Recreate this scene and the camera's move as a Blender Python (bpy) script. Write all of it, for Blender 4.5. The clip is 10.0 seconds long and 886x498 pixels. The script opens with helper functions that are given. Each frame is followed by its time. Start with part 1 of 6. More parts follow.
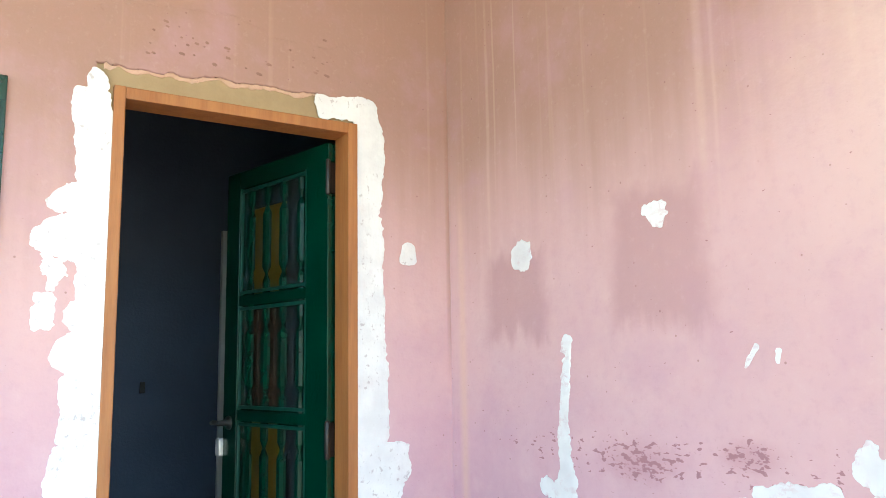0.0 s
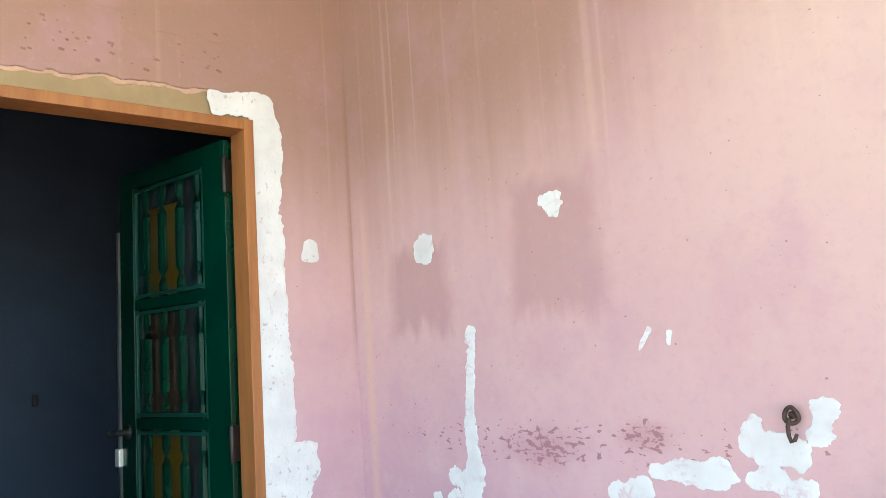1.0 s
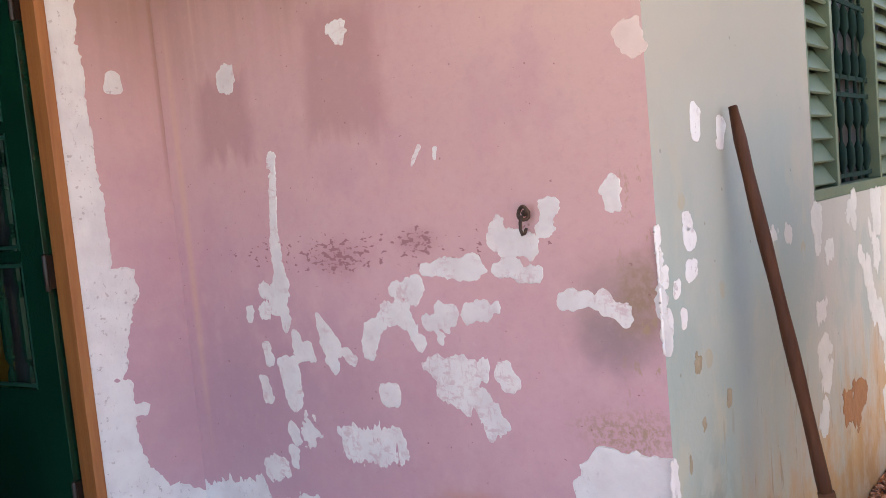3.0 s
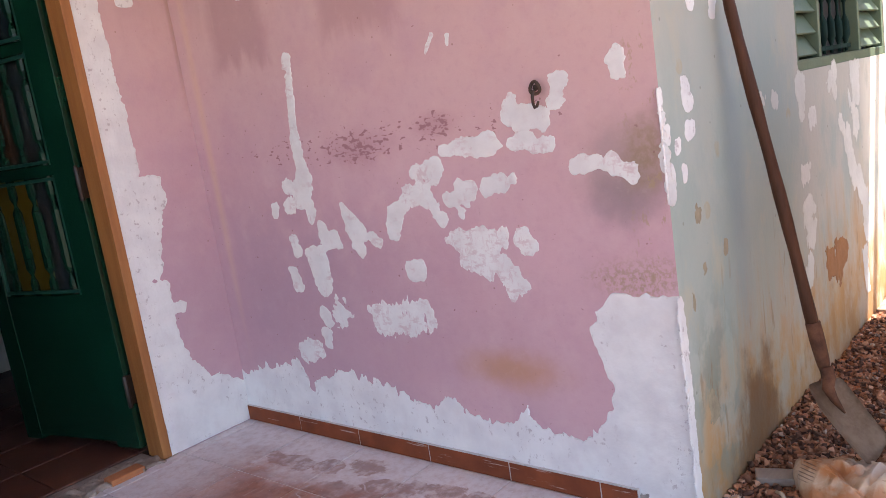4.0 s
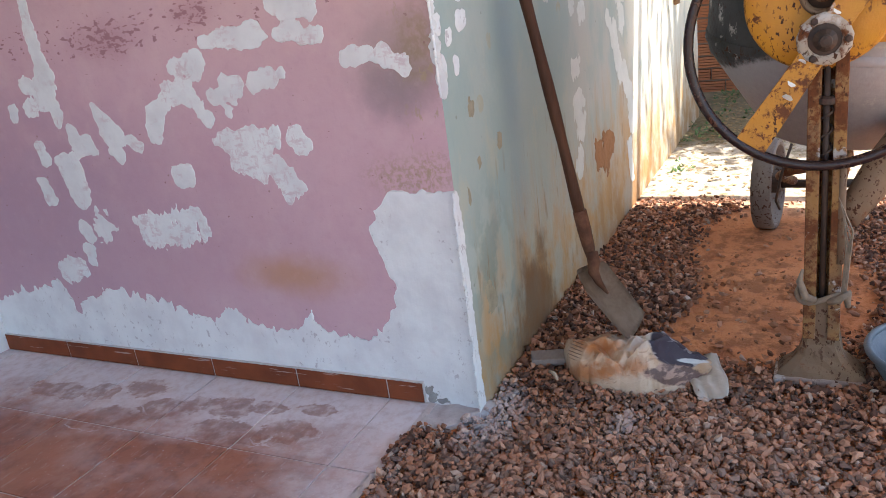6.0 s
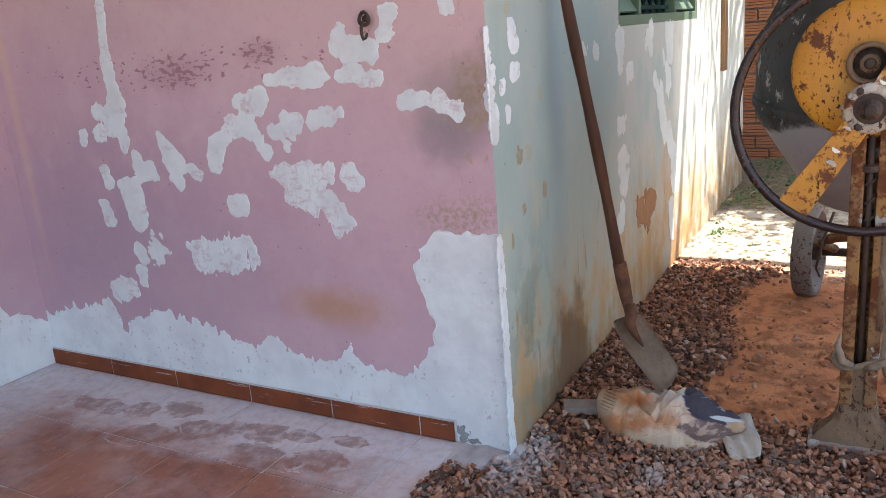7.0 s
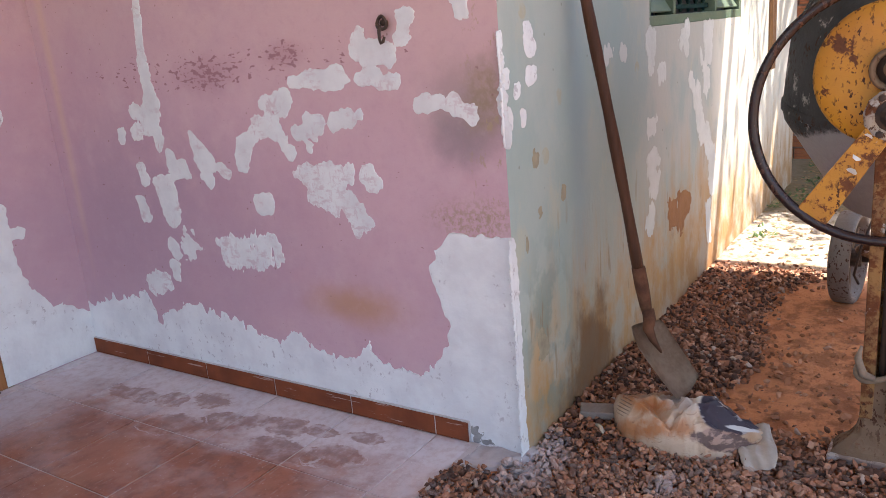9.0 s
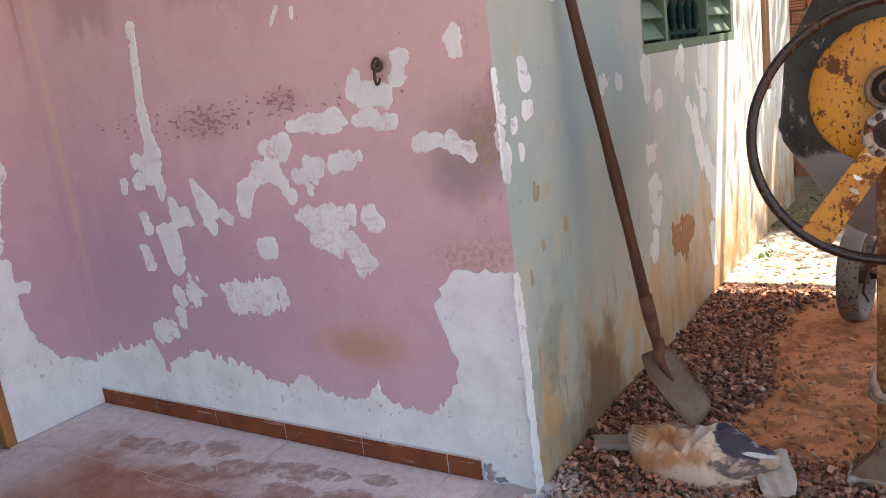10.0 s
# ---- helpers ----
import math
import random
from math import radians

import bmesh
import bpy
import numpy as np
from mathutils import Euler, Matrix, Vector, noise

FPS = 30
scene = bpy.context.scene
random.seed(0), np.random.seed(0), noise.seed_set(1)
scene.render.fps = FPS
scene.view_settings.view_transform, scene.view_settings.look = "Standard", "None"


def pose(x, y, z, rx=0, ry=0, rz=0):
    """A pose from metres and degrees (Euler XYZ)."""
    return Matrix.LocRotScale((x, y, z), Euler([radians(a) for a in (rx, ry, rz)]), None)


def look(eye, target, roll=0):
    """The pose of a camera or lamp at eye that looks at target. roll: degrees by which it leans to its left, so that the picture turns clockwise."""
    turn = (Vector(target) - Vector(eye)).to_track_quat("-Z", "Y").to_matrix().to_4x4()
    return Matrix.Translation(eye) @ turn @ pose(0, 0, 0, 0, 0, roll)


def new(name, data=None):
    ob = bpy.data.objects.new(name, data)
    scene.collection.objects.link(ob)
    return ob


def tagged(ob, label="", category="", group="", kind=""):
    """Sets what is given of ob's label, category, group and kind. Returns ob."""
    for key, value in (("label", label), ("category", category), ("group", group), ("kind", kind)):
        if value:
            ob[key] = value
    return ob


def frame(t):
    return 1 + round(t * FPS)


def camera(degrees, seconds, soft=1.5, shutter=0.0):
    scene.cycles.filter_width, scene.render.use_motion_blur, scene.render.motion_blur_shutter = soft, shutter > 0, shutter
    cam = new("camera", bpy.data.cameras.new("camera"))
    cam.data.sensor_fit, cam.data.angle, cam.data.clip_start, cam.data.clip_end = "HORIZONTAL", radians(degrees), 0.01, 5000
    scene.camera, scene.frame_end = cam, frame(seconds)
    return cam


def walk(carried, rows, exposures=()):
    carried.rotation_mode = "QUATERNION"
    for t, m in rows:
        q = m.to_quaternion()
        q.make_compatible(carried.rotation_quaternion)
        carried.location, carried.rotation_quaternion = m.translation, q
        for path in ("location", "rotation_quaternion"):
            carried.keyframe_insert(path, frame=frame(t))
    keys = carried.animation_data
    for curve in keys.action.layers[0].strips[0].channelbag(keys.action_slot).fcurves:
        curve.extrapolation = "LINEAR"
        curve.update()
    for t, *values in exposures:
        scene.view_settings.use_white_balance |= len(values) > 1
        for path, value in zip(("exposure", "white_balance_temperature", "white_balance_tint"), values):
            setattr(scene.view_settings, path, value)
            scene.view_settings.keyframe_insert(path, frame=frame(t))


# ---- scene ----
cam = camera(58.9, 10.0, soft=0.85)
PATH = [
    (0, (-1.493, -2.292, 1.26), (-0.426, -0.625, 1.547), -1.0),
    (0.5, (-1.465, -2.307, 1.273), (-0.291, -0.715, 1.57), -2.8),
    (1, (-1.471, -2.305, 1.263), (-0.218, -0.768, 1.523), -3.8),
    (1.5, (-1.488, -2.329, 1.24), (-0.181, -0.828, 1.44), -4.0),
    (2, (-1.44, -2.431, 1.216), (-0.045, -1.002, 1.319), -4.5),
    (2.5, (-1.419, -2.527, 1.171), (0.051, -1.17, 1.148), -5.2),
    (2.7, (-1.421, -2.544, 1.173), (0.061, -1.205, 1.086), -5.2),
    (3.8, (-1.652, -2.611, 1.116), (-0.182, -1.284, 0.834), -7.7),
    (4, (-1.672, -2.612, 1.088), (-0.195, -1.31, 0.737), -8.7),
    (4.5, (-1.655, -2.609, 1.068), (-0.107, -1.474, 0.505), -10.0),
    (5, (-1.583, -2.614, 1.046), (0.049, -1.674, 0.375), -9.7),
    (5.2, (-1.565, -2.616, 1.045), (0.086, -1.72, 0.36), -9.1),
    (6.3, (-1.597, -2.625, 1.053), (0.08, -1.733, 0.425), -7.2),
    (6.5, (-1.608, -2.623, 1.049), (0.072, -1.719, 0.451), -6.5),
    (7, (-1.647, -2.629, 1.045), (0.028, -1.668, 0.524), -4.8),
    (7.5, (-1.669, -2.657, 1.046), (-0.049, -1.597, 0.544), -3.5),
    (8, (-1.632, -2.709, 1.03), (-0.059, -1.597, 0.491), -3.3),
    (8.5, (-1.607, -2.732, 1.042), (-0.031, -1.627, 0.499), -3.7),
    (9, (-1.603, -2.725, 1.06), (-0.004, -1.643, 0.536), -4.9),
    (9.5, (-1.596, -2.728, 1.064), (0.019, -1.662, 0.559), -5.7),
    (10, (-1.592, -2.727, 1.072), (0.019, -1.628, 0.627), -7.5),
]
walk(cam, [(t, look(eye, target, roll)) for t, eye, target, roll in PATH], ((0.0, 2.73, 5780, -8), (0.5, 2.62, 5750, -9), (1.2, 2.62, 5800, -8), (2.0, 2.53, 6100, -1), (2.6, 2.05, 6500, 11), (4.0, 1.88, 6750, 18), (5.0, 1.77, 6800, 18), (6.5, 1.72, 6150, 4), (7.5, 1.69, 6250, 8), (9.0, 1.68, 6600, 15), (10.0, 1.67, 6700, 12)))

# ---- world, sun, exposure ----
SUN_TO = Vector((0.28, -0.42, 1.0)).normalized()
world = bpy.data.worlds.new("sky")
scene.world = world
world.use_nodes = True
wn = world.node_tree
sky = wn.nodes.new("ShaderNodeTexSky")
sky.sky_type, sky.sun_disc = "NISHITA", False
sky.sun_elevation, sky.sun_rotation = math.asin(SUN_TO.z), math.atan2(SUN_TO.x, SUN_TO.y)
wn.nodes["Background"].inputs["Strength"].default_value = 0.15
wn.links.new(sky.outputs[0], wn.nodes["Background"].inputs["Color"])
sun_data = bpy.data.lights.new("sun", "SUN")
sun_data.energy, sun_data.angle, sun_data.color = 4.4, radians(0.5), (1.0, 0.95, 0.87)
sun = new("sun", sun_data)
sun.matrix_world = look(SUN_TO * 20, (0, 0, 0))


# ---- materials ----
class Mat:
    """A small builder of procedural materials in world-space metres."""

    def __init__(self, name, local=False):
        self.m = bpy.data.materials.new(name)
        self.m.use_nodes = True
        self.t = self.m.node_tree
        self.b = self.t.nodes["Principled BSDF"]
        if local:
            self.co = self.t.nodes.new("ShaderNodeTexCoord").outputs["Object"]
        else:
            self.co = self.t.nodes.new("ShaderNodeNewGeometry").outputs["Position"]
        sep = self.t.nodes.new("ShaderNodeSeparateXYZ")
        self.t.links.new(self.co, sep.inputs[0])
        self.x, self.y, self.z = sep.outputs

    def put(self, socket, v):
        if isinstance(v, bpy.types.NodeSocket):
            self.t.links.new(v, socket)
        elif isinstance(v, tuple) and len(v) == 3 and socket.type == "RGBA":
            socket.default_value = (*v, 1)
        else:
            socket.default_value = v

    def math(self, op, a, b=0.0, c=0.0):
        n = self.t.nodes.new("ShaderNodeMath")
        n.operation = op
        for s, v in zip(n.inputs, (a, b, c)):
            self.put(s, v)
        return n.outputs[0]

    def noise(self, scale, detail=4.0, rough=0.55, stretch=(1, 1, 1), move=(0, 0, 0), swirl=0.0):
        mp = self.t.nodes.new("ShaderNodeMapping")
        mp.inputs["Scale"].default_value = stretch
        mp.inputs["Location"].default_value = move
        self.t.links.new(self.co, mp.inputs[0])
        n = self.t.nodes.new("ShaderNodeTexNoise")
        n.inputs["Scale"].default_value, n.inputs["Detail"].default_value, n.inputs["Roughness"].default_value = scale, detail, rough
        n.inputs["Distortion"].default_value = swirl
        self.t.links.new(mp.outputs[0], n.inputs["Vector"])
        return n.outputs[0]

    def cells(self, scale, feature="F1"):
        n = self.t.nodes.new("ShaderNodeTexVoronoi")
        n.feature = feature
        n.inputs["Scale"].default_value = scale
        self.t.links.new(self.co, n.inputs["Vector"])
        return n.outputs[0]

    def step(self, v, lo, hi, a=0.0, b=1.0):
        n = self.t.nodes.new("ShaderNodeMapRange")
        n.interpolation_type = "SMOOTHSTEP"
        for s, w in zip(n.inputs, (v, lo, hi, a, b)):
            self.put(s, w)
        return n.outputs[0]

    def mix(self, f, a, b):
        n = self.t.nodes.new("ShaderNodeMix")
        n.data_type = "RGBA"
        self.put(n.inputs[0], f), self.put(n.inputs[6], a), self.put(n.inputs[7], b)
        return n.outputs[2]

    def mul(self, a, b, *more):
        for c in more:
            b = self.math("MULTIPLY", b, c)
        return self.math("MULTIPLY", a, b)

    def rnd(self):
        return self.t.nodes.new("ShaderNodeObjectInfo").outputs["Random"]

    def island(self):
        return self.t.nodes.new("ShaderNodeNewGeometry").outputs["Random Per Island"]

    def spot(self, u, v, cu, cv, ru, rv, edge=0.5, wob=None, amp=0.6):
        """A stain round (cu, cv) on the axes u and v, with a soft, uneven edge."""
        a = self.math("DIVIDE", self.math("SUBTRACT", u, cu), ru)
        b = self.math("DIVIDE", self.math("SUBTRACT", v, cv), rv)
        d = self.math("SQRT", self.math("ADD", self.mul(a, a), self.mul(b, b)))
        if wob is not None:
            d = self.math("ADD", d, self.mul(self.math("SUBTRACT", wob, 0.5), amp))
        return self.step(d, 1.0 - edge, 1.0, 1.0, 0.0)

    def done(self, color, rough=0.6, bump=None, depth=0.004, metal=0.0, spec=None):
        self.put(self.b.inputs["Base Color"], color)
        self.put(self.b.inputs["Roughness"], rough)
        self.put(self.b.inputs["Metallic"], metal)
        if spec is not None:
            self.put(self.b.inputs["Specular IOR Level"], spec)
        if bump is not None:
            n = self.t.nodes.new("ShaderNodeBump")
            n.inputs["Distance"].default_value = depth
            n.inputs["Strength"].default_value = 0.8
            self.put(n.inputs["Height"], bump)
            self.t.links.new(n.outputs[0], self.b.inputs["Normal"])
        return self.m


def simple(name, a, b, scale=6.0, rough=0.6, bump=0.0, metal=0.0, fine=60.0, stretch=(1, 1, 1), local=False, spec=None):
    m = Mat(name, local)
    n1, n2 = m.noise(scale, 5, 0.6, stretch), m.noise(fine, 3, 0.6, stretch)
    f = m.math("ADD", m.mul(m.step(n1, 0.3, 0.7), 0.7), m.mul(n2, 0.3))
    return m.done(m.mix(f, a, b), rough, m.math("ADD", n2, m.mul(n1, 0.5)) if bump else None, bump or 0.001, metal, spec)


def pink_wall():
    m = Mat("worn_pink_paint")
    big, mid, fine = m.noise(1.6, 5), m.noise(9, 5), m.noise(90, 4)
    drip = m.noise(1.0, 4, 0.6, (14, 14, 0.7))
    thin = m.noise(1.0, 2, 0.5, (34, 34, 0.35))
    here = m.step(m.x, -0.02, -0.004)
    col = m.mix(m.step(big, 0.3, 0.7), (0.505, 0.318, 0.362), (0.555, 0.36, 0.40))
    col = m.mix(m.mul(m.step(mid, 0.45, 0.75), 0.35), col, (0.59, 0.42, 0.44))
    # salmon cast over the middle of the wall, warm light mixed into the paint
    salmon = m.math("ADD", m.z, m.math("ADD", m.mul(m.math("SUBTRACT", big, 0.5), 0.7), m.step(m.y, -0.9, -1.7, 0.0, 0.22)))
    col = m.mix(m.mul(m.step(salmon, 0.90, 1.45), 0.65), col, (0.555, 0.372, 0.352))
    # yellowing that ran down from the roof, plus roof shade put into the colour
    wash_and_light = m.math("ADD", m.z, m.mul(m.math("SUBTRACT", m.math("ADD", m.mul(drip, 0.4), m.mul(big, 0.6)), 0.5), 0.8))
    # weaker towards the outer corner, painting in the light from that side
    wash_and_light = m.math("SUBTRACT", wash_and_light, m.step(m.y, -0.9, -1.8, 0.0, 0.30))
    col = m.mix(m.mul(m.step(wash_and_light, 1.40, 2.15), 0.88), col, (0.29, 0.172, 0.128))
    streak = m.mul(m.step(thin, 0.60, 0.72), m.step(m.z, 1.5, 2.0))
    col = m.mix(m.mul(streak, 0.12), col, (0.58, 0.42, 0.32))
    # pale peach glow high by the outer corner, light painted as colour
    col = m.mix(m.mul(m.spot(m.y, m.z, -1.72, 1.80, 0.60, 0.75, 0.95, big), 0.55), col, (0.60, 0.46, 0.39))
    # violet cast low on the wall, bluish sky light put into the colour
    low = m.mul(m.step(m.math("ADD", m.z, m.mul(m.math("SUBTRACT", mid, 0.5), 0.5)), 0.55, 1.0, 1.0, 0.0), m.spot(m.y, m.z, -0.45, 0.62, 0.95, 0.75, 0.9, big))
    col = m.mix(m.mul(low, 0.55), col, (0.35, 0.235, 0.315))
    # two damp fields that drip at their lower edge
    for cy, cz, ry, rz in ((-0.945, 1.53, 0.18, 0.21), (-0.37, 1.47, 0.17, 0.16)):
        a = m.math("ABSOLUTE", m.math("DIVIDE", m.math("SUBTRACT", m.y, cy), ry))
        b = m.math("DIVIDE", m.math("SUBTRACT", m.math("ADD", m.z, m.mul(m.math("SUBTRACT", drip, 0.5), 0.17)), cz), rz)
        d = m.math("ADD", m.math("MAXIMUM", a, m.math("ABSOLUTE", b)), m.mul(m.math("SUBTRACT", mid, 0.5), 0.5))
        d = m.math("ADD", d, m.mul(m.math("MAXIMUM", b, 0.0), 0.15))
        col = m.mix(m.mul(m.step(d, 0.62, 1.10, 1.0, 0.0), 0.52), col, (0.35, 0.195, 0.205))
    # pale runs of rainwater
    for cy, cz, ry, rz in ((-0.245, 2.0, 0.013, 0.75), (-0.285, 2.2, 0.007, 0.6), (-0.40, 2.2, 0.005, 0.6), (-1.11, 2.0, 0.020, 0.60), (-1.15, 2.1, 0.009, 0.7), (-1.58, 2.0, 0.012, 0.5), (-1.66, 1.9, 0.006, 0.5)):
        run = m.mul(here, m.spot(m.math("ADD", m.y, m.mul(m.math("SUBTRACT", big, 0.5), 0.03)), m.z, cy, cz, ry, rz, 0.8, mid, 0.5))
        col = m.mix(m.mul(run, 0.20), col, (0.62, 0.47, 0.38))
    # speckled mould along a line, thick in two clusters
    spec = m.noise(64, 2, 0.5, (1, 0.55, 1.25), (0, 3, 0))
    spec2 = m.noise(95, 3, 0.6, (1, 0.6, 1.2), (0, 7, 2))
    line = m.spot(m.y, m.z, -0.85, 1.02, 0.85, 0.085, 0.6, mid, 0.5)
    thick = m.math("MAXIMUM", m.spot(m.y, m.z, -0.855, 1.00, 0.20, 0.085, 0.9, mid, 0.5), m.spot(m.y, m.z, -1.18, 1.045, 0.12, 0.05, 0.9, mid, 0.5))
    hit = m.step(m.math("ADD", spec, m.math("ADD", m.mul(line, 0.125), m.mul(thick, 0.10))), 0.735, 0.77)
    hit = m.math("MAXIMUM", hit, m.step(m.math("ADD", spec2, m.mul(thick, 0.16)), 0.70, 0.76))
    col = m.mix(m.mul(hit, 0.68), col, (0.22, 0.085, 0.10))
    col = m.mix(m.mul(thick, 0.36), col, (0.32, 0.15, 0.18))
    col = m.mix(m.mul(m.step(m.noise(3.2, 5, 0.6, (1, 1, 1), (4, 2, 7)), 0.50, 0.72), 0.35), col, (0.44, 0.26, 0.33))
    # green-grey damp by the outer corner, ochre stain above the white band, sandy scour
    g = m.spot(m.y, m.z, -1.74, 0.88, 0.20, 0.19, 0.95, mid, 0.9)
    col = m.mix(m.mul(g, 0.62), col, (0.25, 0.20, 0.19))
    g = m.spot(m.y, m.z, -1.72, 0.81, 0.14, 0.10, 0.95, m.noise(14, 5, 0.65), 1.2)
    col = m.mix(m.mul(g, 0.42), col, (0.20, 0.16, 0.19))
    g = m.mul(m.spot(m.y, m.z, -1.80, 0.92, 0.09, 0.12, 0.8, mid, 1.0), m.step(m.noise(45, 5, 0.7), 0.38, 0.60, 0.5, 1.0))
    col = m.mix(m.mul(g, 0.65), col, (0.25, 0.185, 0.095))
    g = m.mul(m.step(m.y, -1.70, -1.80), m.step(m.noise(38, 5, 0.72, (1, 1, 0.6)), 0.57, 0.63), m.step(m.z, 1.35, 1.1))
    col = m.mix(m.mul(g, 0.65), col, (0.36, 0.27, 0.16))
    o = m.spot(m.y, m.z, -1.33, 0.345, 0.27, 0.085, 0.9, mid, 0.8)
    col = m.mix(m.mul(o, 0.70), col, (0.44, 0.23, 0.12))
    s = m.mul(m.spot(m.y, m.z, -1.76, 0.615, 0.17, 0.085, 0.8, mid, 1.3), m.step(m.noise(75, 5, 0.75), 0.44, 0.58))
    col = m.mix(m.mul(s, 0.7), col, (0.33, 0.24, 0.15))
    # settling crack down the inner corner
    crack = m.mul(here, m.step(m.math("ADD", m.y, m.mul(m.math("SUBTRACT", mid, 0.5), 0.012)), -0.006, -0.001), m.spot(m.y, m.z, 0.0, 1.75, 0.6, 0.65, 0.6, drip, 0.8))
    col = m.mix(m.mul(crack, 0.4), col, (0.25, 0.13, 0.08))
    tan = m.mul(m.mul(here, m.spot(m.y, m.z, -0.075, 1.1, 0.035, 1.0, 0.9, drip, 0.8)), 0.5)
    col = m.mix(tan, col, (0.62, 0.42, 0.30))
    grain = m.noise(34, 6, 0.72)
    col = m.mix(m.mul(m.step(grain, 0.50, 0.66), 0.14), col, (0.40, 0.235, 0.27))
    col = m.mix(m.mul(m.step(grain, 0.46, 0.30), 0.10), col, (0.64, 0.49, 0.50))
    col = m.mix(m.mul(m.step(m.noise(1.0, 4, 0.7, (70, 70, 22)), 0.68, 0.73), 0.35), col, (0.30, 0.16, 0.17))
    # pinholes and scratches
    col = m.mix(m.mul(m.step(m.cells(16), 0.06, 0.035), 0.55), col, (0.22, 0.11, 0.10))
    return m.done(col, 0.72, m.math("ADD", m.mul(fine, 0.2), m.math("ADD", mid, m.mul(big, 2.0))), 0.0035, spec=0.3)


def green_wall():
    m = Mat("worn_pale_green_paint")
    big, mid, fine = m.noise(1.8, 5), m.noise(8, 5), m.noise(90, 4)
    drip = m.noise(1.0, 4, 0.6, (11, 11, 0.8))
    col = m.mix(m.step(big, 0.3, 0.7), (0.30, 0.365, 0.335), (0.37, 0.415, 0.38))
    col = m.mix(m.mul(m.step(mid, 0.48, 0.75), 0.4), col, (0.28, 0.355, 0.345))
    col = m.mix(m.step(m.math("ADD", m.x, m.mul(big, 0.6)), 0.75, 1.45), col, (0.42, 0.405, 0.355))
    # paler past the roof's shade edge: sun glare put into the paint
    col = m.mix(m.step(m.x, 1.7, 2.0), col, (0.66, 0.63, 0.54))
    col = m.mix(m.mul(m.step(m.noise(3.5, 6, 0.65, (1, 1, 0.6), (2, 8, 1)), 0.46, 0.64), 0.6), col, (0.275, 0.35, 0.33))
    col = m.mix(m.mul(m.step(m.noise(6, 6, 0.65, (1, 1, 0.5), (7, 3, 1)), 0.54, 0.66), 0.45), col, (0.46, 0.42, 0.30))
    up = m.math("ADD", m.z, m.mul(m.math("SUBTRACT", big, 0.5), 0.6))
    col = m.mix(m.mul(m.step(up, 0.85, 1.5), 0.85), col, (0.37, 0.345, 0.295))
    # upright bluish shadow near the shovel handle, painted onto the wall
    blue = m.spot(m.x, m.z, 0.42, 0.75, 0.10, 0.7, 0.9, mid, 0.6)
    col = m.mix(m.mul(blue, 0.4), col, (0.22, 0.30, 0.35))
    # clay splashed up from the ground
    h = m.math("ADD", m.z, m.mul(m.math("SUBTRACT", drip, 0.5), 0.75))
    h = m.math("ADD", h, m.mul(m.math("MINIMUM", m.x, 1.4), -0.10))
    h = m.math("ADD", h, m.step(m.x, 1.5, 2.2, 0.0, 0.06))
    patchy = m.step(m.noise(7, 6, 0.68, (1, 1, 0.7), (1, 5, 3)), 0.36, 0.60, 0.35, 1.0)
    col = m.mix(m.mul(m.step(h, 0.02, 0.52, 1.0, 0.0), patchy, 0.95), col, (0.45, 0.245, 0.085))
    col = m.mix(m.mul(m.step(h, -0.2, 0.16, 1.0, 0.0), patchy, 0.75), col, (0.30, 0.155, 0.065))
    d = m.spot(m.x, m.z, 0.44, 0.07, 0.24, 0.26, 0.6, m.noise(6, 6, 0.65, (1, 1, 0.6), (3, 1, 1)), 2.4)
    col = m.mix(m.mul(d, 0.82), col, (0.16, 0.078, 0.032))
    moss = m.mul(m.spot(m.x, m.z, 0.18, 0.24, 0.24, 0.42, 0.8, mid, 1.2), m.step(mid, 0.42, 0.56))
    col = m.mix(m.mul(moss, 0.75), col, (0.17, 0.235, 0.205))
    runs = m.mul(m.step(m.noise(1.0, 5, 0.6, (30, 30, 5)), 0.60, 0.68), m.step(m.z, 0.75, 0.35))
    col = m.mix(m.mul(runs, 0.5), col, (0.24, 0.14, 0.06))
    ring = m.mul(m.step(m.cells(5.0), 0.13, 0.10), m.step(mid, 0.5, 0.58))
    col = m.mix(m.mul(ring, 0.5), col, (0.38, 0.31, 0.18))
    col = m.mix(m.mul(m.step(m.cells(13), 0.07, 0.04), 0.6), col, (0.2, 0.2, 0.17))
    return m.done(col, 0.7, m.math("ADD", m.mul(fine, 0.2), m.math("ADD", mid, m.mul(big, 2.0))), 0.0035, spec=0.3)


def putty_white():
    m = Mat("white_putty")
    fine, mid = m.noise(70, 4), m.noise(9, 5)
    brush = m.noise(1.0, 3, 0.6, (60, 60, 9))
    col = m.mix(m.step(mid, 0.35, 0.7), (0.72, 0.72, 0.72), (0.63, 0.62, 0.63))
    col = m.mix(m.mul(m.step(m.noise(17, 6, 0.72), 0.54, 0.70), 0.22), col, (0.60, 0.52, 0.54))
    pit = m.mul(m.step(m.noise(48, 5, 0.7, (1, 1, 0.8)), 0.585, 0.63), m.step(m.noise(5, 4), 0.44, 0.54))
    col = m.mix(m.mul(pit, 0.6), col, (0.36, 0.31, 0.32))
    return m.done(col, 0.75, m.math("ADD", m.mul(fine, 0.5), m.math("ADD", m.mul(brush, 0.5), mid)), 0.0025, spec=0.25)


